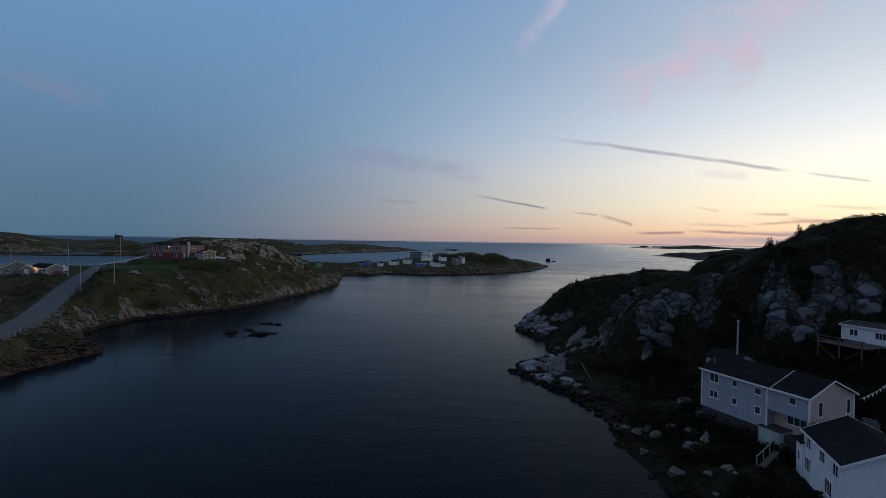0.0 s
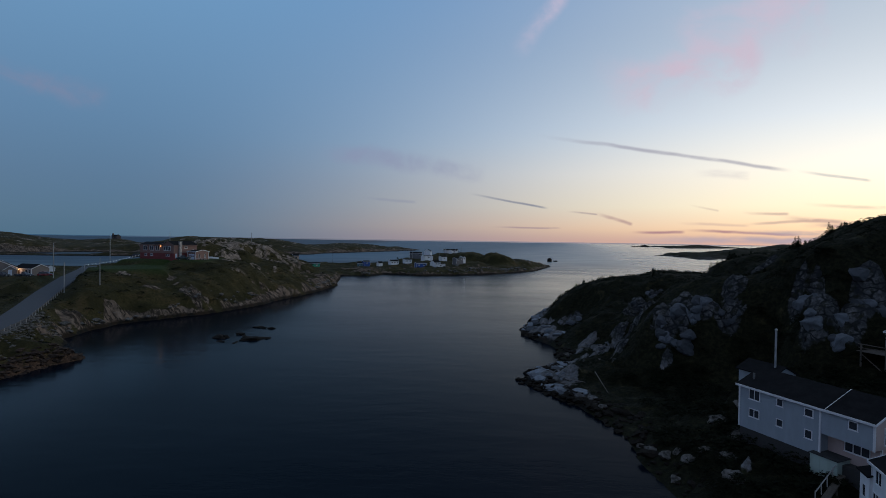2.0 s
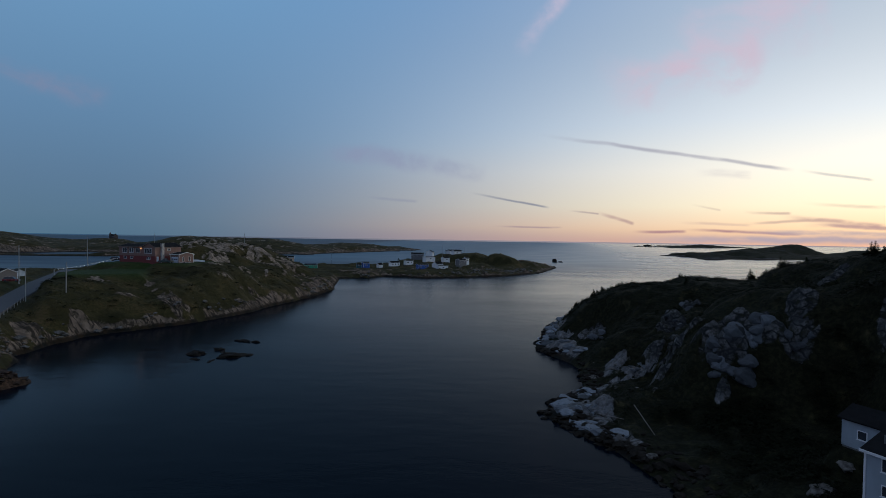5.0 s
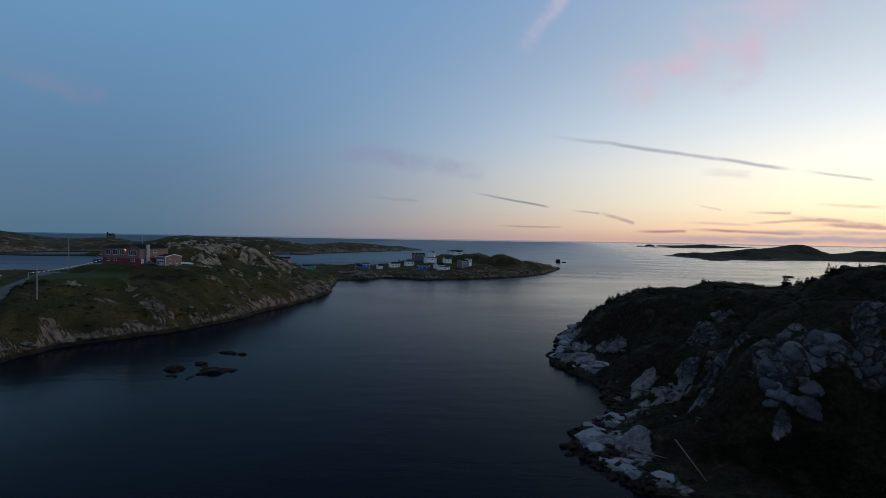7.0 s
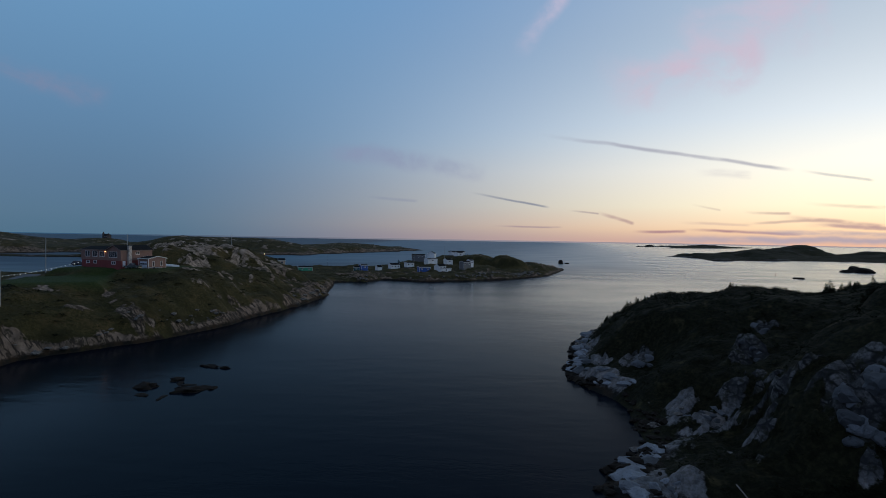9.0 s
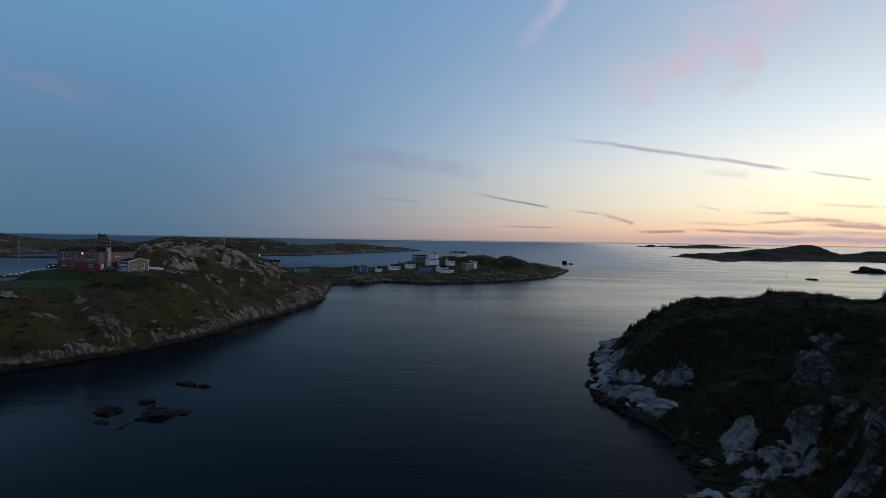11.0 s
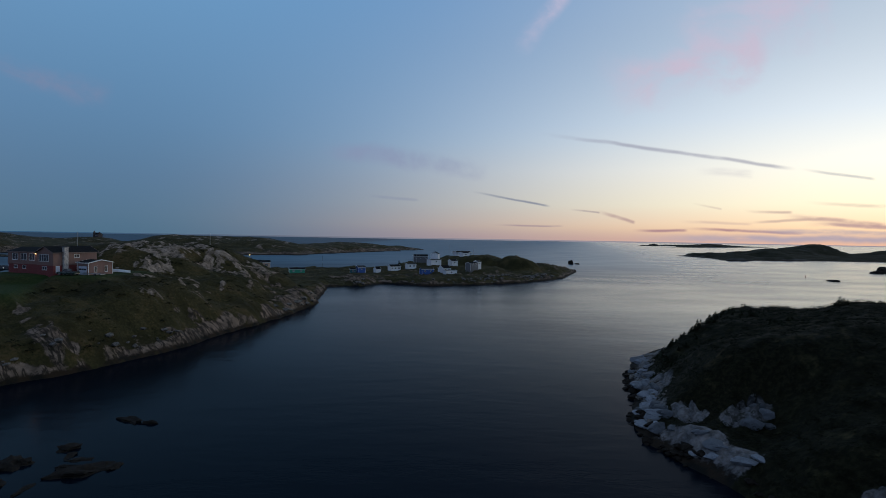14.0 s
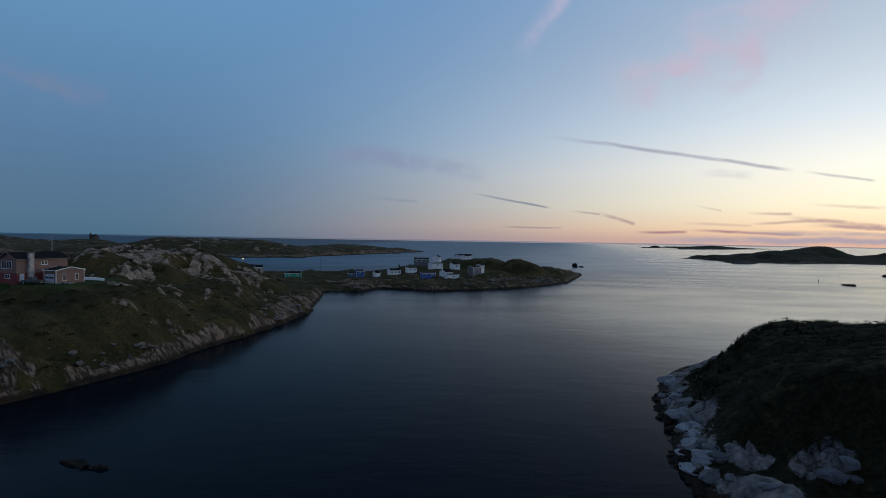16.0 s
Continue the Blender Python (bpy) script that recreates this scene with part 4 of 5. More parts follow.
# its boarded basement shed towards the water
shed = thing("shed", 38.5, 61.0, 4.1, 109.4, "pale green boarded lean-to shed under the grey house", "shed")
part("wall", block(-1.35, 1.35, -1.2, 0.9, -0.8, 2.2), PALE_GREEN, shed)
bm = bmesh.new()
slab(bm, [(-1.45, -1.3, 2.4), (1.45, -1.3, 2.4), (1.45, 1.0, 2.26), (-1.45, 1.0, 2.26)], 0.055)
part("roof", bm, ROOF_GREY, shed)
for x in (-1.27, -0.42, 0.42, 1.27):
    part("batten", block(x - 0.05, x + 0.05, 0.902, 0.94, -0.7, 2.15), PALE_GREEN, shed)

# white house at the water's edge
B = house("house", 39.9, 49.3, 3.4, 73.1, 9.2, 7.4, 4.9, 1.7, SIDE_WHITE, ROOF_BLACK, "white two-storey house with black roof near the water",
          [("B", s - 4.6, zc, w, h, n) for s, zc, w, h, n in ((8.0, 4.0, 0.95, 1.2, 2), (4.6, 4.0, 1.0, 1.2, 2), (1.5, 4.0, 1.05, 1.2, 2), (8.2, 1.75, 1.3, 1.3, 3), (3.0, 1.75, 1.5, 1.35, 3))])
porch = part("porch", block(4.6, 6.4, 1.2, 3.9, -0.2, 3.6), SIDE_WHITE, B)
bm = bmesh.new()
slab(bm, [(4.4, 1.0, 4.5), (6.6, 1.0, 4.5), (6.6, 4.15, 3.62), (4.4, 4.15, 3.62)], 0.12)
part("porch_roof", bm, ROOF_BLACK, porch)
window(B, (5.5, 3.9, 2.0), 180, 0.5, 1.0, 1)

# bungalow on posts higher up, with a deck
house("bungalow", 68.2, 81.2, 12.4, 109.4, 10.0, 6.0, 2.35, 0.45, SIDE_WHITE, ROOF_GREY, "white low-roofed bungalow standing on posts above the rocks",
          [("B", 3.2, 1.35, 1.1, 0.9, 2), ("B", -0.6, 1.35, 1.4, 0.9, 3), ("B", -3.4, 1.35, 1.1, 0.9, 2), ("R", 0.5, 1.35, 1.0, 0.9, 2)], foot=0.35)
deck = thing("deck", 62.3, 81.8, 12.1, 109.4, "raised unpainted timber deck on tall posts", "deck")
for k in range(16):
    part("plank", block(-3.6 + k * 0.46, -3.18 + k * 0.46, -2.0, 2.0, 0, 0.06), WOOD, deck)
for x in (-3.2, 0, 3.2):
    for y in (-1.8, 1.8):
        part("post", block(x - 0.09, x + 0.09, y - 0.09, y + 0.09, -4.0, 1.0 if y > 0 else -0.004), WOOD, deck)
part("handrail", block(-3.6, 3.6, 1.72, 1.86, 1.004, 1.1), WOOD, deck)
part("midrail", block(-3.6, 3.6, 1.76, 1.82, 0.5, 0.6), WOOD, deck)
part("joist", block(-3.6, 3.6, -0.1, 0.1, -0.25, -0.004), WOOD, deck)
part("brace", rod(bmesh.new(), (-3.2, 1.8, -0.3), (0, 1.8, -2.6), 0.07, sides=4), WOOD, deck)
part("brace", rod(bmesh.new(), (3.2, 1.8, -0.3), (0, 1.8, -2.6), 0.07, sides=4), WOOD, deck)

# gangway down to the rocks
gang = thing("gangway", 36.5, 57.7, 4.75, 40.8, "narrow grey timber gangway with one handrail", "gangway")
gang.matrix_basis = pose(36.5, 57.7, 4.75, 0, -6, 40.8)
for k in range(18):
    part("plank", block(-3.82 + k * 0.425, -3.45 + k * 0.425, -0.3, 0.3, -0.05, 0.0), WOOD, gang)
for y in (-0.28, 0.2):
    part("stringer", block(-3.85, 3.85, y, y + 0.08, -0.2, -0.054), WOOD, gang)
part("handrail", rod(bmesh.new(), (-3.85, 0.42, 0.95), (3.85, 0.42, 0.95), 0.05, sides=6), POLE, gang, "pale handrail")
for x in (-3.7, -1.85, 0, 1.85, 3.7):
    part("post", block(x - 0.04, x + 0.04, 0.455, 0.53, -0.2, 0.95), POLE, gang)
for x in (-3.2, 0, 3.2):
    part("support", block(x - 0.07, x + 0.07, -0.3, -0.16, -2.0, -0.204), WOOD, gang)

# the red and tan house on the western headland
R = thing("house", -109.8, 233.2, 16.9, -18.0, "tan two-storey house with dark red basement and stone chimney", "house", "houses of the village")
bm = bmesh.new()
gable_body(bm, -6.25, 6.25, -3.05, 3.05, 5.95, 1.45, 2.5)
w1 = part("wall", bm, SIDE_TAN, R)
w1.matrix_basis = pose(0, 0, 0, 0, 0, 90)
part("basement_wall", block(-3.0, 3.0, -6.2, 6.2, -1.0, 2.496), SIDE_RED, R, "dark red basement wall")
part("basement_wall", block(-16.1, -3.06, -4.7, 2.9, -1.0, 2.496), SIDE_RED, R, "dark red basement wall")
bm = bmesh.new()
gable_body(bm, -16.2, -3.06, -4.8, 3.0, 5.85, 1.05, 2.5)
part("wall", bm, SIDE_TAN, R)
TAN_TRIM = plain("dull_tan_trim", (0.20, 0.14, 0.12), 0.6)
r1 = gable_roof(R, -6.25, 6.25, -3.05, 3.05, 5.95, 1.45, ROOF_BLACK, 0.4, TAN_TRIM)
r1.matrix_basis = pose(0, 0, 0, 0, 0, 90)
gable_roof(R, -16.2, -2.8, -4.8, 3.0, 5.85, 1.05, ROOF_BLACK, 0.35, TAN_TRIM)
for u, zc, w, h, n, f in ((-0.3, 4.5, 3.4, 1.7, 4, -6.25), (-0.1, 1.75, 1.6, 0.8, 2, -6.2)):
    window(R, (u, f, zc), 0, w, h, n)
for u in (-13.3, -10.0, -6.8):
    window(R, (u, -4.8, 4.5), 0, 2.0, 1.7, 2)
for u in (-13.2, -10.0):
    window(R, (u, -4.7, 1.75), 0, 1.3, 0.75, 1)
window(R, (3.05, 0.25, 4.9), 90, 1.4, 0.8, 2)
door(R, (3.0, -5.0, 0.5), 90, 0.85, 1.8, DOOR_WHITE)
STONE = plain("mixed_chimney_stone", (0.52, 0.47, 0.43), 0.9, grain=5, vary=0.55, bump=0.03)
c = part("chimney", block(3.06, 3.8, -3.8, -2.6, -0.6, 7.3, bevel=0.06), STONE, R, "rough grey stone chimney")
part("cap", block(2.95, 3.9, -3.95, -2.45, 7.304, 7.5), CONCRETE, c)
LAMP_GLOW = plain("warm_lamp_glass", (1.0, 0.55, 0.22), 0.3, emit=3.0, vary=0.02)


def wall_lamp(x, y, z, watts, label):
    """A small lamp that burns, with its light."""
    ob = thing("wall_lamp", x, y, z, 0, label, "lamp")
    bm = bmesh.new()
    bmesh.ops.create_icosphere(bm, subdivisions=2, radius=0.14)
    part("globe", bm, LAMP_GLOW, ob, smooth=True)
    part("bracket", block(-0.05, 0.05, 0.1, 0.35, -0.05, 0.05), STEEL, ob)
    data = bpy.data.lights.new("bulb", "POINT")
    data.energy, data.color, data.shadow_soft_size = watts, (1.0, 0.50, 0.20), 0.12
    bulb = new("bulb", data)
    bulb.parent, bulb.location = ob, (0, -0.35, 0.1)
    return ob


wall_lamp(-116.2, 230.0, 22.3, 13, "burning orange porch lamp on the tan house")

G = house("garage", -101.75, 232.5, 16.9, -20, 4.2, 7.0, 3.2, 0.7, SIDE_TAN, ROOF_BLACK, "tan garage with a pale panelled door beside the house",
          [("R", -1.5, 1.5, 0.7, 1.5, 1), ("R", 1.6, 1.5, 0.7, 1.5, 1)], category="garage", over=0.3)
gd = part("garage_door", block(-1.5, 1.5, -3.57, -3.48, 0.02, 2.3), DOOR_WHITE, G, "pale blue panelled garage door")
for k in range(4):
    for m in range(3):
        part("panel", block(-1.38 + m * 0.95, -0.52 + m * 0.95, -3.595, -3.574, 0.12 + k * 0.56, 0.56 + k * 0.56), GLASS if k == 2 else DOOR_WHITE, gd)


# ---- vehicles and boats ----
TYRE, CHROME = plain("tyre_rubber", (0.02, 0.02, 0.02), 0.8), plain("chrome", (0.6, 0.6, 0.6), 0.2, 1.0)
LAMPGLASS = plain("headlight_glass", (0.75, 0.75, 0.72), 0.15)
PAINT = {k: plain(k + "_car_paint", c, 0.25, 0.2, vary=0.1, bump=0.0005) for k, c in (("dark", (0.03, 0.035, 0.04)), ("red", (0.16, 0.02, 0.02)), ("green", (0.03, 0.05, 0.045)))}


def hull(bm, rings):
    """A closed skin through rings of equal count."""
    vs = [[bm.verts.new(p) for p in r] for r in rings]
    n = len(vs[0])
    for a, b in zip(vs, vs[1:]):
        for k in range(n):
            bm.faces.new((a[k], a[(k + 1) % n], b[(k + 1) % n], b[k]))
    bm.faces.new(vs[0][::-1]), bm.faces.new(vs[-1])
    return bm


def vehicle(x, y, z, yaw, paint, label, pickup=False):
    ob = thing("pickup_truck" if pickup else "car", x, y, z, yaw, label, "car", "parked cars")
    L = 5.3 if pickup else 4.5
    xs = [(-L / 2, 0.5, 0.95), (-L / 2 + 0.1, 0.35, 1.02), (-0.4, 0.3, 1.05), (0.9, 0.3, 1.05), (L / 2 - 0.3, 0.32, 0.95), (L / 2, 0.45, 0.8)]
    part("body", hull(bmesh.new(), [[(px, -0.88, lo), (px, 0.88, lo), (px, 0.92, (lo + hi) / 2), (px, 0.84, hi), (px, -0.84, hi), (px, -0.92, (lo + hi) / 2)] for px, lo, hi in xs]), PAINT[paint], ob)
    c0, c1 = (-0.6, 1.2) if pickup else (-L / 2 + 0.25, 1.1)
    cab = part("cabin", hull(bmesh.new(), [[(px, -w, 1.03), (px, w, 1.03), (px, w * 0.9, hi), (px, -w * 0.9, hi)] for px, w, hi in ((c0, 0.8, 1.1), (c0 + 0.35, 0.8, 1.68), (c1 - 0.65, 0.8, 1.7), (c1, 0.8, 1.08))]), GLASS, ob, "dark car windows")
    part("roof_panel", block(c0 + 0.4, c1 - 0.7, -0.72, 0.72, 1.685, 1.74, bevel=0.02), PAINT[paint], cab)
    for px in (-L / 2 + 0.85, L / 2 - 0.9):
        for s in (-1, 1):
            w = part("wheel", rod(bmesh.new(), (px, s * 0.72, 0.34), (px, s * 0.95, 0.34), 0.34, sides=16), TYRE, ob)
            part("rim", rod(bmesh.new(), (px, s * 0.93, 0.34), (px, s * 0.965, 0.34), 0.2, sides=10), CHROME, w)
    for s in (-1, 1):
        part("headlight", block(L / 2 - 0.12, L / 2 + 0.02, s * 0.65 - 0.14, s * 0.65 + 0.14, 0.62, 0.8, bevel=0.02), LAMPGLASS, ob)
    for px in (-L / 2 - 0.03, L / 2 - 0.05):
        part("bumper", block(px, px + 0.1, -0.85, 0.85, 0.38, 0.55, bevel=0.02), CHROME, ob)
    if pickup:
        part("cargo_bed", block(-L / 2 + 0.12, -0.7, -0.7, 0.7, 1.03, 1.06), TYRE, ob)
    return ob


vehicle(-104.9, 226.4, 16.95, 172, "green", "dark green pickup truck parked on the lawn", True)
vehicle(-129.0, 236.0, 16.95, 20, "dark", "dark car parked beside the tan house")
vehicle(49.5, 61.4, 5.65, 60, "dark", "dark car parked behind the grey house")
vehicle(-151.5, 193.8, 11.55, -12, "dark", "dark car parked before the bungalow")
vehicle(-145.2, 195.0, 11.55, 6, "dark", "dark pickup truck parked before the bungalow", True)
vehicle(-140.6, 199.0, 11.55, 25, "red", "dark red car parked beside the road")

GELCOAT = plain("white_gelcoat", (0.72, 0.74, 0.75), 0.35, vary=0.1)


def boat(x, y, z, yaw, length, label, flip=False):
    ob = thing("boat", x, y, z, yaw, label, "boat")
    rings = []
    for k in range(7):
        t = k / 6
        w = 0.85 * (1 - t ** 3 * 0.92)
        px = -length / 2 + t * length
        rings.append([(px, -w, 0.75 + 0.25 * t), (px, -w * 0.75, 0.25 + 0.2 * t), (px, 0, 0.05 + 0.35 * t * t), (px, w * 0.75, 0.25 + 0.2 * t), (px, w, 0.75 + 0.25 * t), (px, w * 0.7, 0.72 + 0.25 * t), (px, -w * 0.7, 0.72 + 0.25 * t)])
    h = part("hull", hull(bmesh.new(), rings), GELCOAT, ob)
    part("gunwale", block(-length / 2, length * 0.2, -0.9, -0.8, 0.72, 0.84), TRIM, ob)
    part("gunwale", block(-length / 2, length * 0.2, 0.8, 0.9, 0.72, 0.84), TRIM, ob)
    if flip:
        ob.matrix_basis = pose(x, y, z + 0.95, 176, 0, yaw)
    return ob


boat(-98.1, 238.6, WEST.at(-98.1, 238.6) + 0.1, 10, 4.6, "white boat lying upside down on the grass", True)
trailer = thing("boat_trailer", -98.7, 227.6, 16.9, 172, "empty galvanised boat trailer on the lawn", "trailer")
for s in (-0.7, 0.7):
    part("rail", block(-2.6, 2.2, s - 0.05, s + 0.05, 0.4, 0.52), STEEL, trailer)
    w = part("wheel", rod(bmesh.new(), (-0.8, s * 1.15, 0.3), (-0.8, s * 1.4, 0.3), 0.3, sides=14), TYRE, trailer)
    part("rim", rod(bmesh.new(), (-0.8, s * 1.39, 0.3), (-0.8, s * 1.42, 0.3), 0.17, sides=8), CHROME, w)
for x in (-2.4, -0.8, 1.0):
    part("crossbar", block(x - 0.05, x + 0.05, -0.9, 0.9, 0.3, 0.396), STEEL, trailer)
part("drawbar", block(2.2, 3.6, -0.06, 0.06, 0.4, 0.5), STEEL, trailer)
part("jockey_stand", block(3.4, 3.5, -0.05, 0.05, 0.0, 0.396), STEEL, trailer)


# ---- bungalows beside the road ----
SIDE_BROWN = siding("grey_brown_siding", (0.24, 0.20, 0.18))
b1 = house("bungalow", -160.0, 203.5, 11.5, -52, 8.0, 9.4, 2.6, 2.4, SIDE_BROWN, ROOF_GREY, "grey-brown bungalow with white-edged gable and gabled porch",
           [("R", -2.6, 1.5, 1.2, 1.0, 2)], category="house")
bm = bmesh.new()
gable_body(bm, 4.004, 5.8, 0.8, 4.4, 2.1, 1.3)
porch = part("porch", bm, SIDE_BROWN, b1)
door(b1, (5.8, 2.6, 0.02), 90, 0.95, 2.0, DOOR_WHITE)
gable_roof(b1, 4.2, 5.8, 0.8, 4.4, 2.1, 1.3, ROOF_GREY, 0.25)
bm = bmesh.new()
gable_body(bm, -3.6, 3.0, -11.5, -4.704, 2.4, 1.5)
part("wing", bm, SIDE_BROWN, b1, "dark wing of the bungalow")
gable_roof(b1, -3.6, 3.0, -11.3, -5.05, 2.4, 1.5, ROOF_BLACK, 0.3, None)
house("bungalow", -150.5, 205.5, 11.5, -18, 9.2, 6.4, 2.5, 1.4, SIDE_BROWN, ROOF_BLACK, "dark bungalow with a burning porch lamp",
      [("F", -3.2, 1.5, 1.3, 1.0, 2), ("F", 1.8, 1.5, 1.3, 1.0, 2), ("F", 3.5, 1.5, 0.8, 1.0, 1)], [("F", -0.6, 0.95, 2.05, DOOR_WHITE)], category="house")
wall_lamp(-152.6, 202.2, 13.6, 45, "burning porch lamp on the dark bungalow")
house("shed", -153.0, 217.0, 11.5, -30, 3.8, 3.0, 1.9, 0.8, SIDE_WHITE, ROOF_GREY, "small white garden shed", [("F", 0.6, 1.1, 0.6, 0.6, 1)], [("F", -0.8, 0.8, 1.8, DOOR_WHITE)], category="shed")

# ---- poles ----
def utility_pole(x, y, z, h, label, arms=True):
    ob = thing("utility_pole", x, y, z, 20, label, "pole", "utility poles")
    part("shaft", rod(bmesh.new(), (0, 0, -0.5), (0, 0, h), 0.14, 0.09, 10), POLE, ob)
    if arms:
        a = part("crossarm", block(-0.7, 0.7, -0.06, 0.06, h - 0.6, h - 0.46), WOOD, ob)
        for x2 in (-0.6, 0.6):
            part("insulator", rod(bmesh.new(), (x2, 0, h - 0.456), (x2, 0, h - 0.3), 0.05, sides=6), CHROME, a)
    return ob


for x, y, h, z in ((-115.2, 172.2, 8.9, 9.2), (-106.2, 175.2, 8.3, 11.3), (-133.6, 193.2, 11.6, 12.0), (-160.5, 201.0, 10.4, 11.2), (-140.7, 236.2, 11.4, 14.9), (-120.2, 347.2, 9.5, None)):
    utility_pole(x, y, WEST.at(x, y) if z is None else z, h, "weathered grey wooden utility pole", 190 < y < 215)

BULB = plain("milky_bulb", (0.9, 0.85, 0.75), 0.4, emit=0.5, vary=0.02)

utility_pole(-132.9, 270.8, WEST.at(-132.9, 270.8), 28.2 - WEST.at(-132.9, 270.8), "tall pale utility pole behind the tan house", False)

# festoon over the lawn, pennants behind the grey house
def festoon(points, count, sag, label, shape="bulb"):
    ob = thing("string_lights" if shape == "bulb" else "bunting", *points[0], 0, label, "string lights" if shape == "bulb" else "bunting")
    ob.matrix_basis = Matrix()
    cord, spots = bmesh.new(), []
    for a, b in zip(points, points[1:]):
        a, b = Vector(a), Vector(b)
        line = [a.lerp(b, k / count) - Vector((0, 0, sag * 4 * (k / count) * (1 - k / count))) for k in range(count + 1)]
        for p, q in zip(line, line[1:]):
            rod(cord, p, q, 0.025, sides=4)
        spots += line[1:]
    part("cord", cord, TRIM, ob)
    for k, p in enumerate(spots):
        bm = bmesh.new()
        if shape == "bulb":
            bmesh.ops.create_icosphere(bm, subdivisions=1, radius=0.13, matrix=Matrix.Translation(p - Vector((0, 0, 0.14))))
        else:
            hull(bm, [[p + Vector((dx, dy, 0)) for dx, dy in ((-0.14, -0.02), (0.14, -0.02), (0.14, 0.02), (-0.14, 0.02))], [p + Vector((dx, dy, -0.36)) for dx, dy in ((-0.03, -0.01), (0.03, -0.01), (0.03, 0.01), (-0.03, 0.01))]])
        part("bulb" if shape == "bulb" else "pennant", bm, BULB if shape == "bulb" else TRIM, ob)
    return ob


festoon([(-126.9, 199.1, 15.9), (-126.0, 231.3, 18.4)], 16, 0.5, "string of white lamps hung across the lawn")
for x, y in ((-126.9, 199.1),):
    utility_pole(x, y, WEST.at(x, y), 16.0 - WEST.at(x, y), "short grey post holding the string of lamps", False)
festoon([(47.3, 60.0, 10.1), (61.0, 70.0, 11.6)], 12, 0.6, "white pennants strung behind the grey house", "flag")
utility_pole(61.0, 70.0, EAST.at(61.0, 70.0), 11.7 - EAST.at(61.0, 70.0), "grey post holding the pennants", False)

# ---- the village on the point ----
def village(x, y, yaw, length, depth, h, rise, wall, roof, label, windows=1, name="house", over=0.25, foot=3.0, z=None):
    g = WEST.at(x, y) + 0.15 if z is None else z
    spots = [("F", (k + 0.5) * length / windows - length / 2, h - 1.1, 1.1, 0.9, 2) for k in range(windows)] if windows else []
    return house(name, x, y, g, yaw, length, depth, h, rise, wall, roof, label, spots, category=name, over=over, foot=foot)


SIDE_DARK = siding("grey_weathered_shingle_wall", (0.16, 0.16, 0.17))
village(-61.8, 446, 30, 5.2, 4.5, 4.0, 1.0, SIDE_BLUE, ROOF_GREY, "blue waterfront shed on the low neck of land", 1, "shed", z=3.3)
village(-66.8, 446, 5, 4.0, 4.0, 2.6, 0.8, siding("teal_siding", (0.03, 0.14, 0.18)), ROOF_BLACK, "low dark teal shed beside the blue one", 1, "shed", z=3.3)
village(-51.4, 452, 38, 3.6, 3.6, 2.4, 1.4, SIDE_WHITE, ROOF_BLACK, "small white shed with a steep dark roof", 0, "shed")
village(-40.4, 458, 30, 7.4, 5.0, 2.9, 1.2, SIDE_WHITE, ROOF_BLACK, "long white bungalow with a dark roof", 3)
village(-29.8, 471, 30, 6.4, 4.8, 3.2, 0.6, SIDE_WHITE, ROOF_GREY, "white square house with a shallow roof", 2)
village(-17.3, 443, 22, 8.4, 5.0, 3.3, 0.8, SIDE_BLUE, ROOF_GREY, "bright blue fishing store with a shallow roof", 2, "store")
village(-24.2, 504, 6, 11.0, 7.0, 4.6, 1.2, SIDE_DARK, ROOF_BLACK, "dark grey two-storey house", 3)
village(-13.2, 480, 32, 8.4, 6.5, 4.6, 0.5, SIDE_WHITE, ROOF_GREY, "white flat-roofed two-storey house", 1)
village(-12.6, 493, 80, 7.0, 5.6, 8.0, 1.6, SIDE_WHITE, ROOF_BLACK, "tall white gabled house above the others", 1)
village(-5.5, 456, 45, 7.0, 5.5, 3.2, 1.8, SIDE_WHITE, ROOF_BLACK, "white gabled house with a dark roof", 2)
village(-1.9, 440, 28, 8.0, 4.6, 3.4, 0.4, SIDE_WHITE, ROOF_GREY, "white fishing store at the water's edge", 1, "store")
village(0.8, 488, 35, 5.6, 4.8, 4.2, 1.1, SIDE_WHITE, ROOF_BLACK, "white house with a dark gable roof", 1)
village(13.2, 452, 40, 7.2, 5.0, 4.4, 0.9, SIDE_DARK, ROOF_BLACK, "weathered grey two-storey house", 2)
village(17.0, 455.5, 40, 3.0, 4.6, 4.8, 1.0, SIDE_WHITE, ROOF_GREY, "white end annexe of the weathered house", 1, "annexe")
village(10.1, 516, 35, 5.6, 5.0, 3.0, 1.0, SIDE_WHITE, ROOF_BLACK, "small white house on the brow", 1)
village(8.6, 529, 30, 12.0, 7.0, 3.0, 0.9, SIDE_WHITE, ROOF_BLACK, "wide white bungalow with dark eaves on the brow", 3, over=1.1)
village(-90.6, 341, 20, 3.4, 4.4, 2.7, 0.9, siding("warm_beige_boards", (0.62, 0.45, 0.34)), ROOF_BLACK, "beige shack among pale rocks", 1, "shed", z=12.4)
village(-94.9, 342.5, 12, 5.0, 4.5, 2.2, 0.8, SIDE_DARK, ROOF_BLACK, "dark shack joined beside the beige one", 0, "shed", z=13.0)
village(-105.6, 449, 24, 10.0, 5.0, 2.6, 0.9, SIDE_TEAL, ROOF_BLACK, "bright green harbour shed", 2, "shed")
for x, y, h in ((-2.0, 505, 12.0), (-27.0, 500, 9.0), (19.0, 538, 8.0)):
    utility_pole(x, y, WEST.at(x, y), h, "thin grey mast among the houses", False)
sail = thing("sailboat", -103.5, 516, 0.0, 20, "small dark sailing boat with a bare mast", "boat")
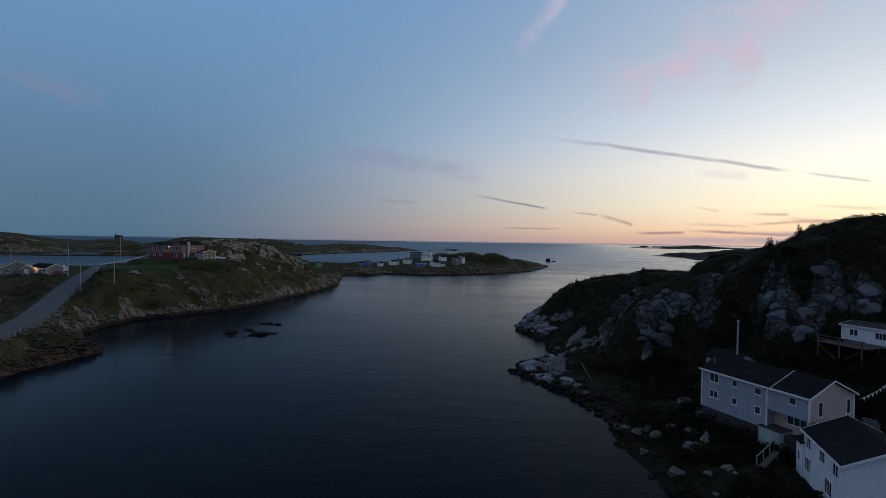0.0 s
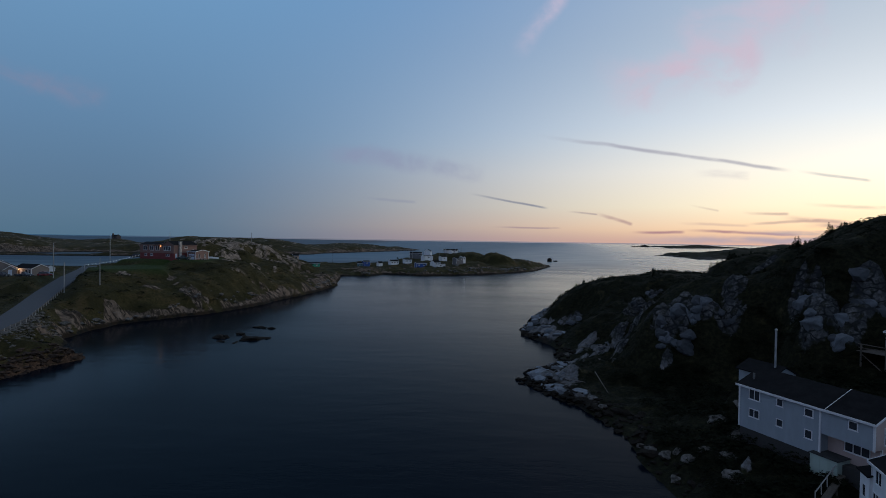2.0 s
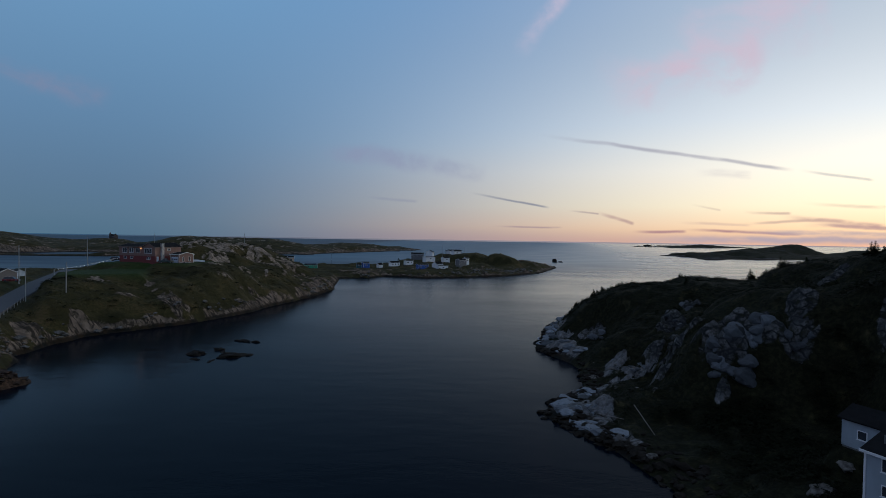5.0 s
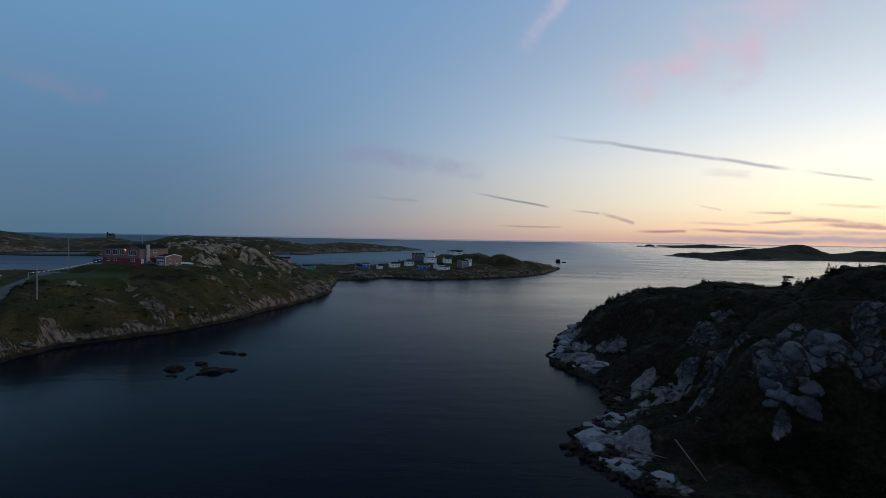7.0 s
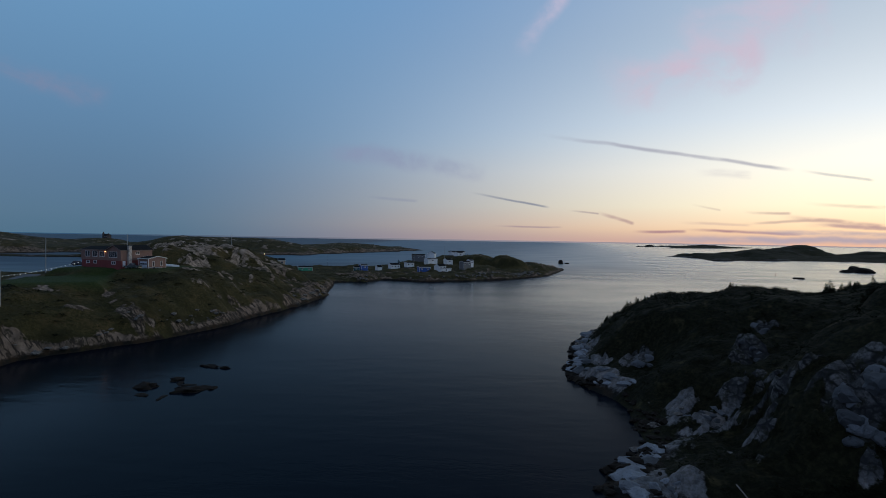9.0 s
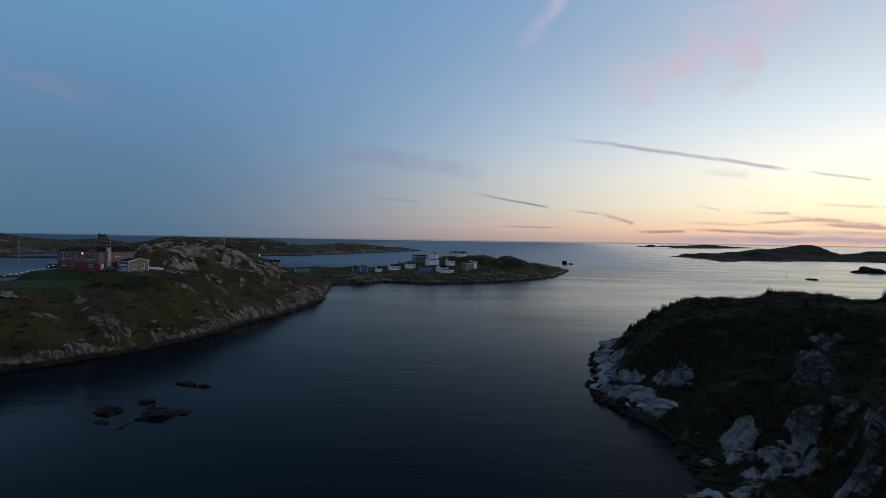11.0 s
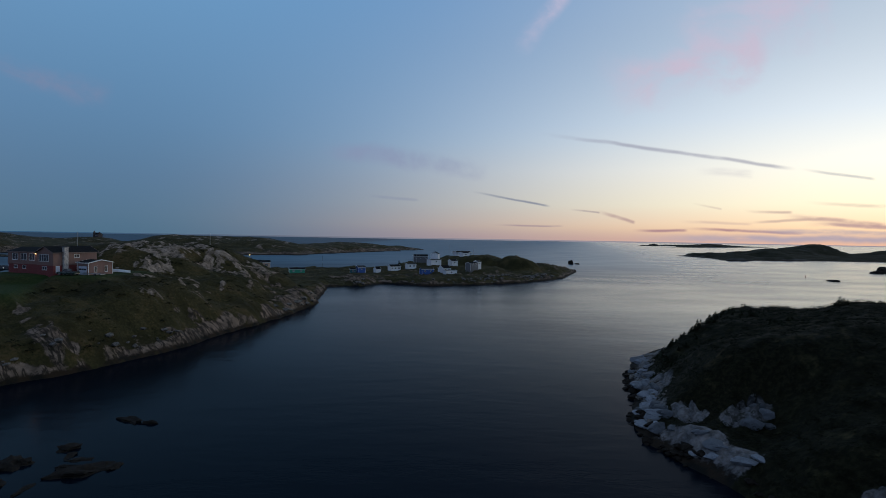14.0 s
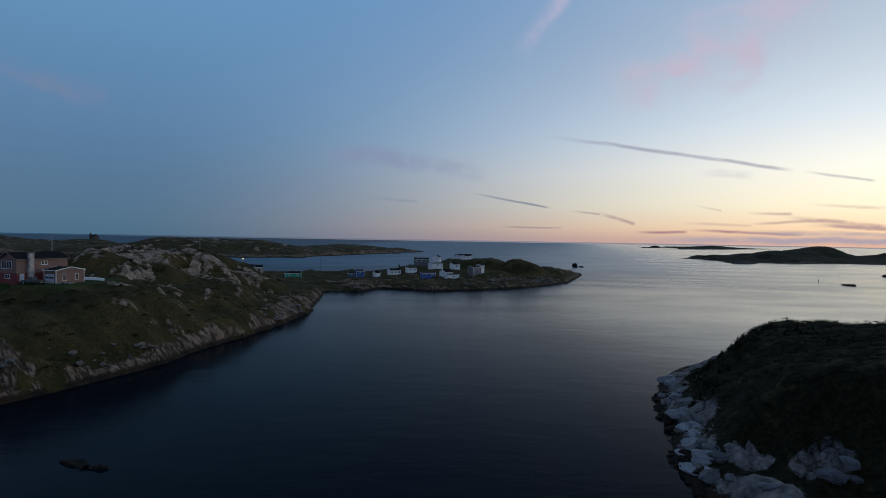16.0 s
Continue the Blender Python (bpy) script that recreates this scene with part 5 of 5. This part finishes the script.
part("hull", hull(bmesh.new(), [[(px, -w, 0.9), (px, -w * 0.6, 0.1), (px, w * 0.6, 0.1), (px, w, 0.9)] for px, w in ((-3.5, 0.7), (-1, 1.1), (2, 0.8), (3.6, 0.1))]), PAINT["dark"], sail)
part("mast", rod(bmesh.new(), (0.3, 0, 0.9), (0.3, 0, 11.5), 0.13, 0.09, 8), CHROME, sail)
part("boom", rod(bmesh.new(), (0.3, 0, 1.8), (-2.8, 0, 1.8), 0.06, sides=6), CHROME, sail)

# spar buoys in the outer sound
def buoy(x, y):
    ob = thing("buoy", x, y, 0.0, 0, "slim red spar buoy floating in the sound", "buoy", "buoys")
    part("float", rod(bmesh.new(), (0, 0, -0.4), (0, 0, 0.25), 0.4, 0.35, 12), SIDE_RED, ob)
    part("spar", rod(bmesh.new(), (0, 0, 0.25), (0.1, 0, 1.8), 0.16, 0.12, 10), SIDE_RED, ob)
    part("top_mark", rod(bmesh.new(), (0.1, 0, 1.8), (0.11, 0, 2.1), 0.2, 0.05, 10), SIDE_RED, ob)


buoy(292.7, 528.8)
buoy(362.0, 600.0)

# the stone lighthouse on the far hill
lh = thing("lighthouse", -661, 1101, FAR.at(-661, 1101), -30, "granite lighthouse with a short tower on the far hill", "lighthouse")
GRANITE = plain("granite_blocks", (0.085, 0.075, 0.072), 0.9, grain=3, vary=0.3)
bm = bmesh.new()
gable_body(bm, -9, 9, -5, 5, 6.0, 3.2, -2.0)
part("wall", bm, GRANITE, lh)
gable_roof(lh, -9, 9, -5, 5, 6.0, 3.2, ROOF_BLACK, 0.4, None)
tw = part("tower", rod(bmesh.new(), (-6.5, -5.0, -2.0), (-6.5, -5.0, 10.5), 2.5, 2.3, 12), GRANITE, lh)
part("lantern", rod(bmesh.new(), (-6.5, -5.0, 10.504), (-6.5, -5.0, 12.4), 1.5, 1.4, 10), GLASS, tw)
part("lantern_roof", rod(bmesh.new(), (-6.5, -5.0, 12.404), (-6.5, -5.0, 13.8), 1.8, 0.2, 10), PAINT["dark"], tw)
for u in (-2, 2, 6):
    window(lh, (u, -5.0, 3.0), 0, 1.0, 1.6, 2)
part("chimney", block(5.5, 6.9, -0.7, 0.7, 8.0, 11.0), GRANITE, lh)
lh.scale = (0.82, 0.82, 0.82)
utility_pole(-117, 392.4, WEST.at(-117, 392.4), 17.0 - WEST.at(-117, 392.4), "short grey pole holding the harbour lamp", False)
far_lamp = wall_lamp(-117, 392, 16.4, 40, "burning harbour lamp on a pole behind the headland")
far_lamp.scale = (2.2, 2.2, 2.2)


# ---- rocks ----
def rock(name, x, y, z, sx, sy, sz, seed, material, label, group, rough=0.2, smoothed=False):
    """A weathered block: a ball cut by planes, roughened, its foot sunk."""
    rnd = random.Random(seed)
    bm = bmesh.new()
    bmesh.ops.create_icosphere(bm, subdivisions=3, radius=1.0)
    cuts = [(Vector((rnd.gauss(0, 1), rnd.gauss(0, 1), rnd.gauss(0.2, 0.7))).normalized(), rnd.uniform(0.45, 0.8)) for _ in range(11)]
    for v in bm.verts:
        for n, d in cuts:
            k = v.co.dot(n)
            if k > d:
                v.co -= n * (k - d) * 0.92
        v.co += v.co.normalized() * rough * noise.fractal(v.co * 2.2 + Vector((seed, 0, 0)), 0.8, 2.0, 3)
        v.co = Vector((v.co.x * sx, v.co.y * sy, v.co.z * sz))
    ob = part(name, bm, material, smooth=smoothed)
    ob.matrix_basis = pose(x, y, z, 0, 0, rnd.uniform(0, 360))
    return tagged(ob, label, "rock", group)


for k, (x, y, sx, sy, sz) in enumerate(((-58.5, 149.6, 2.9, 2.2, 1.0), (-57.2, 150.6, 1.6, 1.3, 0.8), (-55.0, 155.4, 2.4, 1.4, 0.62), (-53.4, 153.2, 1.7, 0.9, 0.36), (-48.6, 148.6, 4.0, 2.0, 0.85), (-50.8, 149.6, 2.2, 1.4, 0.6), (-45.9, 150.2, 1.9, 0.9, 0.42), (-53.2, 166.4, 2.9, 1.5, 0.72), (-49.8, 165.5, 1.5, 1.0, 0.7), (-56.6, 145.4, 2.0, 1.1, 0.42), (-52.2, 144.2, 2.2, 0.8, 0.26), (-51.5, 152.0, 1.8, 1.1, 0.32))):
    rock("reef_rock", x, y, -0.05, sx * 0.96, sy * 0.96, sz * 0.92, 11 + k, WEEDROCK, "low brown weedy rock awash in the cove", "rocks awash", 0.34)
BROWNROCK = plain("brown_weedy_shelf", (0.065, 0.044, 0.033), 0.92, 0, 3.0, 0.6, 0.06, gloss=0.12)
for k, (x, y, sx, sy, sz) in enumerate(((-80.2, 124.6, 3.0, 0.9, 0.6), (-78.4, 125.2, 1.8, 0.7, 0.45), (-83.6, 122.8, 2.2, 1.4, 0.9), (-81.0, 119.5, 1.8, 1.3, 0.8))):
    rock("reef_rock", x, y, max(0.05, WEST.at(x, y) * 0.8), sx, sy, sz, 91 + k, BROWNROCK, "brown seaweed-covered rock at the foot of the road bank", "weedy shelf rocks", 0.32)
for k, (x, y, sx, sy, sz) in enumerate(((288.5, 492, 5, 3, 1.8), (291, 494, 3, 2, 1.0), (415.2, 606.6, 8, 5, 2.6), (432, 606, 16, 9, 5), (452, 640, 18, 11, 5), (136, 687, 4.8, 3.9, 4.6), (145, 693, 7.6, 4.4, 1.5), (1125, 2960, 60, 40, 9), (1000, 2700, 80, 40, 6))):
    rock("sea_rock", x, y, 0.0, sx, sy, sz, 31 + k, WEEDROCK, "dark bare rock standing out of the sea", "skerries")
for k, (x, y, s) in enumerate(((35.0, 76.0, 1.7), (32.4, 68.2, 1.5), (30.8, 63.8, 1.8), (27.0, 60.2, 1.5), (26.3, 68.0, 0.9), (25.6, 93.0, 0.9), (21.0, 104.5, 1.0), (24.0, 124.0, 1.4), (29.0, 132.0, 1.6), (26.0, 166.0, 1.4), (29.5, 180.0, 1.5), (33.5, 196.0, 1.4), (35.3, 72.3, 1.9), (39.4, 78.7, 1.2), (26.3, 78.5, 1.0), (26.6, 75.5, 1.3), (27.2, 72.4, 1.2), (28.5, 72.3, 0.9), (28.9, 70.4, 1.3), (31.1, 71.0, 1.0))):
    rock("boulder", x, y, EAST.at(x, y) + 0.05 * s, s * 0.95, s * 0.7, s * 0.5, 61 + k, ROCK, "pale grey granite boulder on the eastern shore", "shore boulders")

def stones(land, name, areas, label, seed, low, high=99.0, material=ROCK):
    """Loose angular stones, one mesh."""
    R = np.random.RandomState(seed)
    base = np.array([(1, 0, 0), (-1, 0, 0), (0, 1, 0), (0, -1, 0), (0, 0, 1), (0, 0, -1), (0.6, 0.6, 0.6), (-0.6, 0.6, 0.6), (0.6, -0.6, 0.6), (-0.6, -0.6, 0.6)], float)
    tris = [(4, 6, 7), (4, 7, 9), (4, 9, 8), (4, 8, 6), (6, 0, 2), (6, 2, 7), (7, 2, 1), (7, 1, 9), (9, 1, 3), (9, 3, 8), (8, 3, 0), (8, 0, 6), (5, 2, 0), (5, 1, 2), (5, 3, 1), (5, 0, 3)]
    pts, faces = [], []
    for x0, y0, x1, y1, wide, count, size in areas:
        t = R.rand(count)
        x, y = x0 + (x1 - x0) * t + R.randn(count) * wide, y0 + (y1 - y0) * t + R.randn(count) * wide
        z = land.height(x, y)[0]
        for px, py, pz in zip(x, y, z):
            if pz < low or pz > high:
                continue
            s = size * (0.4 + R.rand() ** 2 * 1.3)
            p = base * (0.75 + 0.5 * R.rand(10, 1)) * np.array([s * (0.8 + R.rand()), s, s * (0.45 + 0.4 * R.rand())])
            a = R.rand() * math.tau
            p = np.stack([p[:, 0] * math.cos(a) - p[:, 1] * math.sin(a), p[:, 0] * math.sin(a) + p[:, 1] * math.cos(a), p[:, 2]], 1) + (px, py, pz + 0.1 * s)
            faces += [tuple(k + len(pts) * 10 for k in f) for f in tris]
            pts.append(p)
    me = bpy.data.meshes.new(name)
    me.from_pydata(np.concatenate(pts), [], faces)
    me.materials.append(material)
    return tagged(new(name, me), label, "stones", kind="stuff")


stones(WEST, "shore_stones", [(-84, 98, -92, 122, 2.0, 240, 0.26), (-92, 122, -101, 146, 1.8, 460, 0.3), (-98, 150, -95, 176, 1.2, 60, 0.6), (-89, 182, -71, 224, 1.2, 30, 0.6), (-69, 226, -60, 262, 1.2, 40, 0.6), (-60, 266, -63, 340, 2.0, 70, 0.8), (-58, 386, -20, 400, 3.0, 120, 0.9), (0, 401, 74, 464, 3.0, 160, 0.9)], "loose pale stones and rubble along the western shore", 8, 0.8)
stones(EAST, "shore_stones", [(30, 45, 28, 70, 1.2, 14, 0.5), (27, 94, 19, 111, 1.8, 50, 0.4), (22, 114, 32, 138, 1.8, 40, 0.4), (30, 174, 40, 208, 1.6, 40, 0.45)], "loose angular stones along the eastern shore", 9, 1.7)

stones(WEST, "weedy_stones", [(-83, 100, -80, 123, 2.2, 420, 0.42), (-91, 122, -79, 124.5, 1.4, 260, 0.4)], "brown weed-covered stones below the road bank", 21, -0.2, 3.4, BROWNROCK)
stones(EAST, "weedy_stones", [(30, 45, 27, 92, 2.0, 260, 0.6), (26, 92, 16, 110, 1.6, 160, 0.5), (15, 112, 27, 128, 1.6, 120, 0.5), (28, 130, 34, 149, 1.6, 120, 0.5), (34, 149, 23, 161, 1.5, 120, 0.5), (23, 161, 33, 203, 1.5, 240, 0.5)], "black weed-covered stones at the water's edge", 12, -0.3, 1.4, WEEDROCK)


# large rounded blocks: bleached slabs along the shore, greyer ones in the knolls above
def build_block(n, b, where, dark=1.0):
    pick = n.add("ShaderNodeObjectInfo").outputs["Random"]
    big, fine = n.noise(where, 0.9, 4), n.noise(where, 5.0, 4, 0.65)
    low = n.ramp(n.math("MULTIPLY_ADD", pick, 0.6, n.math("MULTIPLY", big, 0.4)), [(p, (c * 0.88 * dark, c * 0.97 * dark, c * 1.07 * dark, 1)) for p, c in ((0.15, 0.07), (0.5, 0.18), (0.85, 0.36))])
    low = n.mix(n.span(fine, 0.5, 0.7, 0.0, 0.55), low, (0.062, 0.064, 0.064, 1))
    n.put(b.inputs["Base Color"], low)
    b.inputs["Roughness"].default_value = 0.9
    relief(n, b, n.math("ADD", n.math("MULTIPLY", big, 0.25), n.math("MULTIPLY", fine, 0.1)), 0.4, 0.7)


BLOCK = surface("bleached_granite", build_block)
GREY_BLOCK = surface("grey_lichened_granite", functools.partial(build_block, dark=0.5))
rnd = random.Random(77)
POINT_RUN = [(22.5, 98), (18.5, 104.5), (16, 110.5), (18.5, 117), (23, 121.5), (25.5, 124.5)]
SHORE_RUN = [(29, 148.5), (26.5, 154), (25, 160), (24.6, 167), (27.8, 178), (30, 184), (34.3, 200), (40.3, 213.5)]
seed = 200
for (ax, ay), (bx, by) in list(zip(SHORE_RUN, SHORE_RUN[1:])) + list(zip(POINT_RUN, POINT_RUN[1:])):
    for _ in range(int(math.hypot(bx - ax, by - ay) * 0.8)):
        t, off, size = rnd.random(), rnd.uniform(0.8, 3.6), rnd.uniform(0.9, 2.2)
        x, y = ax + (bx - ax) * t + off, ay + (by - ay) * t + rnd.uniform(-0.5, 0.5)
        rock("boulder", x, y, EAST.at(x, y) - 0.12 * size, size * 1.2, size * 0.85, size * 0.42, seed, BLOCK, "bleached grey granite slab on the eastern shore", "shore slabs", 0.13)
        seed += 1
for cx, cy, spread, count, most in ((43.5, 108.5, 3.8, 16, 2.4), (47.5, 109.5, 2.8, 8, 2.2), (52.5, 106, 2.0, 5, 1.8), (59, 90, 3.0, 9, 2.3), (65.5, 91, 2.6, 6, 2.0), (60.5, 96, 2.2, 5, 1.8), (69, 87, 1.8, 4, 1.8), (48.5, 140, 2.0, 5, 1.6), (55.5, 148.5, 2.2, 4, 1.5), (36.5, 130.5, 2.8, 8, 1.5), (38, 158.3, 3.0, 5, 1.6), (21, 110, 3.0, 10, 1.3)):
    for _ in range(count):
        turn, off, size = rnd.uniform(0, math.tau), spread * 0.85 * math.sqrt(rnd.random()), rnd.uniform(0.45, 1.0) * most
        x, y = cx + math.cos(turn) * off, cy + math.sin(turn) * off
        rock("granite_block", x, y, EAST.at(x, y) - 0.42 * size, size * 1.1, size * 0.9, size * 0.75, seed, GREY_BLOCK if cx > 30 else BLOCK, "rough grey granite block among dark heath", "granite blocks", 0.13)
        seed += 1

# drift logs on the near point
DRIFT = plain("bleached_driftwood", (0.22, 0.20, 0.18), 0.9, vary=0.3)
for k, (x0, y0, x1, y1) in enumerate(((28.7, 107.9, 28.2, 98.5), (23, 107, 26, 104.5), (22, 106.2, 24.4, 104.6))):
    z0, z1 = EAST.at(x0, y0) + 0.5, EAST.at(x1, y1) + 0.5
    log = thing("drift_log", x0, y0, z0, 0, "bleached drift log lying on the rocks", "log", "drift logs")
    part("trunk", rod(bmesh.new(), (0, 0, 0), (x1 - x0, y1 - y0, z1 - z0), 0.075, 0.04, 7), DRIFT, log)


# ---- trees and scrub ----
NEEDLES = plain("spruce_needles", (0.022, 0.034, 0.016), 0.9, grain=9, vary=0.5, gloss=0.08)
BARK = plain("spruce_bark", (0.06, 0.05, 0.042), 0.95, vary=0.4, gloss=0.08)
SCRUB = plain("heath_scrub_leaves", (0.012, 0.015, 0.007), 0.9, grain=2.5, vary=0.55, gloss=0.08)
TUFTS = plain("rough_grass", (0.052, 0.052, 0.019), 0.95, grain=1.2, vary=0.5, gloss=0.08)


def spruce(seed, h):
    """A wind-shaped spruce: trunk, and whorls of drooping sprays."""
    rnd = random.Random(seed)
    ob = thing("spruce", 0, 0, 0, 0, "small dark wind-shaped spruce on the headland", "tree", "spruces on the headland")
    lean = rnd.uniform(-0.08, 0.12) * h
    part("trunk", rod(bmesh.new(), (0, 0, -0.3), (lean, 0, h), 0.05 * h ** 0.7, 0.012, 6), BARK, ob)
    bm = bmesh.new()
    whorls = int(8 + h * 3)
    for k in range(whorls):
        t = 0.08 + 0.92 * k / whorls
        reach = (1 - t) ** 0.8 * h * 0.38 * rnd.uniform(0.7, 1.25) + 0.10
        for m in range(9):
            if rnd.random() < 0.16:
                continue
            a = m * math.tau / 9 + k * 1.1 + rnd.uniform(-0.3, 0.3)
            r = reach * rnd.uniform(0.6, 1.25) * (1.15 if math.cos(a) > 0 else 0.8)
            o = Vector((lean * t, 0, h * t))
            d, s = Vector((math.cos(a), math.sin(a), 0)), Vector((-math.sin(a), math.cos(a), 0))
            tip = o + d * r + Vector((0, 0, -0.22 * r + 0.1))
            mid = o + d * r * 0.5 + Vector((0, 0, 0.02))
            p = [bm.verts.new(v) for v in (o, mid + s * r * 0.42, tip, mid - s * r * 0.42, mid + Vector((0, 0, -0.12 * r - 0.04)))]
            for f in ((0, 1, 2), (0, 2, 3), (0, 4, 1), (1, 4, 2), (2, 4, 3), (3, 4, 0)):
                bm.faces.new([p[i] for i in f])
    part("crown", bm, NEEDLES, ob)
    return ob


kinds = [spruce(k, h) for k, h in ((1, 1.0), (2, 1.5), (3, 2.2), (4, 3.4))]
rnd = random.Random(5)
groves = [(40.5, 196, 2.5, 10, 0), (44, 203, 3, 14, 1), (50, 206, 4, 12, 1), (57, 208, 3, 10, 1), (37, 187, 3, 8, 0), (48, 198, 3, 12, 1), (53, 203, 3, 10, 1), (60, 200, 4, 8, 0), (72, 190.4, 1.6, 10, 1), (62, 160, 4, 6, 0), (77.5, 161.8, 1.0, 4, 2), (83, 166, 3, 10, 1), (89, 171, 3, 6, 1), (66, 137.5, 2.2, 12, 1), (69, 135.5, 1.6, 8, 1), (64, 112, 4, 4, 0), (70, 114.5, 2.0, 9, 1), (74, 110, 2, 5, 1), (76, 121, 0.4, 2, 3), (55, 182, 3, 6, 0), (41, 191, 4, 6, 0), (51, 150, 6, 6, 0), (56, 135, 6, 6, 0)]
used = set()
for gx, gy, spread, count, size in groves:
    for _ in range(count):
        x, y = gx + rnd.gauss(0, spread * 0.55), gy + rnd.gauss(0, spread * 0.55)
        k = min(3, max(0, size + rnd.choice((-1, 0, 0, 1))))
        m = pose(x, y, EAST.at(x, y) - 0.15, 0, 0, rnd.uniform(-40, 40))
        if k in used:
            copy_thing(kinds[k], m)
        else:
            kinds[k].matrix_basis = m
            used.add(k)
for k in range(4):
    if k not in used:
        kinds[k].matrix_basis = pose(70 + k, 150, EAST.at(70 + k, 150), 0, 0, 0)
village_tree = copy_thing(kinds[3], pose(-38.5, 476, WEST.at(-38.5, 476), 0, 0, 0))
village_tree.scale = (2.0, 2.0, 2.0)


def scatter(land, name, material, x0, x1, y0, y1, tries, size, sprays, label, lawn_max=0.2, seed=1, high=1.0, leaf=1.0):
    """Low growth as one mesh: clumps of small upright and leaning leaves where the ground is not bare."""
    R = np.random.RandomState(seed)
    x, y = R.uniform(x0, x1, tries), R.uniform(y0, y1, tries)
    z, bare, lawn = land.height(x, y)
    keep = (z > 1.6) & (bare < 0.30) & (lawn < lawn_max) & (fbm(x / 7, y / 7, 2, 77) > -0.35)
    for (ax, ay, _), (bx, by, _) in zip(land.road, land.road[1:]):
        t = np.clip(((x - ax) * (bx - ax) + (y - ay) * (by - ay)) / ((bx - ax) ** 2 + (by - ay) ** 2), 0, 1)
        keep &= np.hypot(x - ax - t * (bx - ax), y - ay - t * (by - ay)) > 4.6
    x, y, z = x[keep], y[keep], z[keep]
    n = len(x)
    s = size * R.uniform(0.5, 1.4, n)
    a = R.uniform(0, math.tau, (n, sprays))
    out = R.uniform(0.1, 1.0, (n, sprays)) * s[:, None]
    cx, cy = x[:, None] + np.cos(a) * out, y[:, None] + np.sin(a) * out
    cz = z[:, None] + high * s[:, None] * (0.75 - 0.6 * (out / s[:, None]) ** 2) * R.uniform(0.6, 1.1, (n, sprays))
    tri = []
    for k in range(3):
        b = R.uniform(0, math.tau, (n, sprays))
        l = leaf * s[:, None] * R.uniform(0.3, 0.6, (n, sprays))
        tri.append(np.stack([cx + np.cos(b) * l, cy + np.sin(b) * l, cz + (R.uniform(-0.5, 0.35, (n, sprays))) * l], -1))
    pts = np.stack(tri, 2).reshape(-1, 3)
    me = bpy.data.meshes.new(name)
    me.from_pydata(pts, [], np.arange(len(pts)).reshape(-1, 3).tolist())
    me.materials.append(material)
    return tagged(new(name, me), label, "scrub", kind="stuff")


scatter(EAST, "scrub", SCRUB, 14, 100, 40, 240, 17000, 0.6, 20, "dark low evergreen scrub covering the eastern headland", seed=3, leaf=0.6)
scatter(WEST, "grass", TUFTS, -135, -50, 95, 345, 16000, 0.45, 7, "rough olive grass and low heath on the western headland", seed=4, high=0.7)
scatter(WEST, "bushes", SCRUB, -135, -55, 120, 335, 800, 1.15, 60, "dark low bushes dotted over the western headland", seed=6, high=0.7, leaf=0.42)
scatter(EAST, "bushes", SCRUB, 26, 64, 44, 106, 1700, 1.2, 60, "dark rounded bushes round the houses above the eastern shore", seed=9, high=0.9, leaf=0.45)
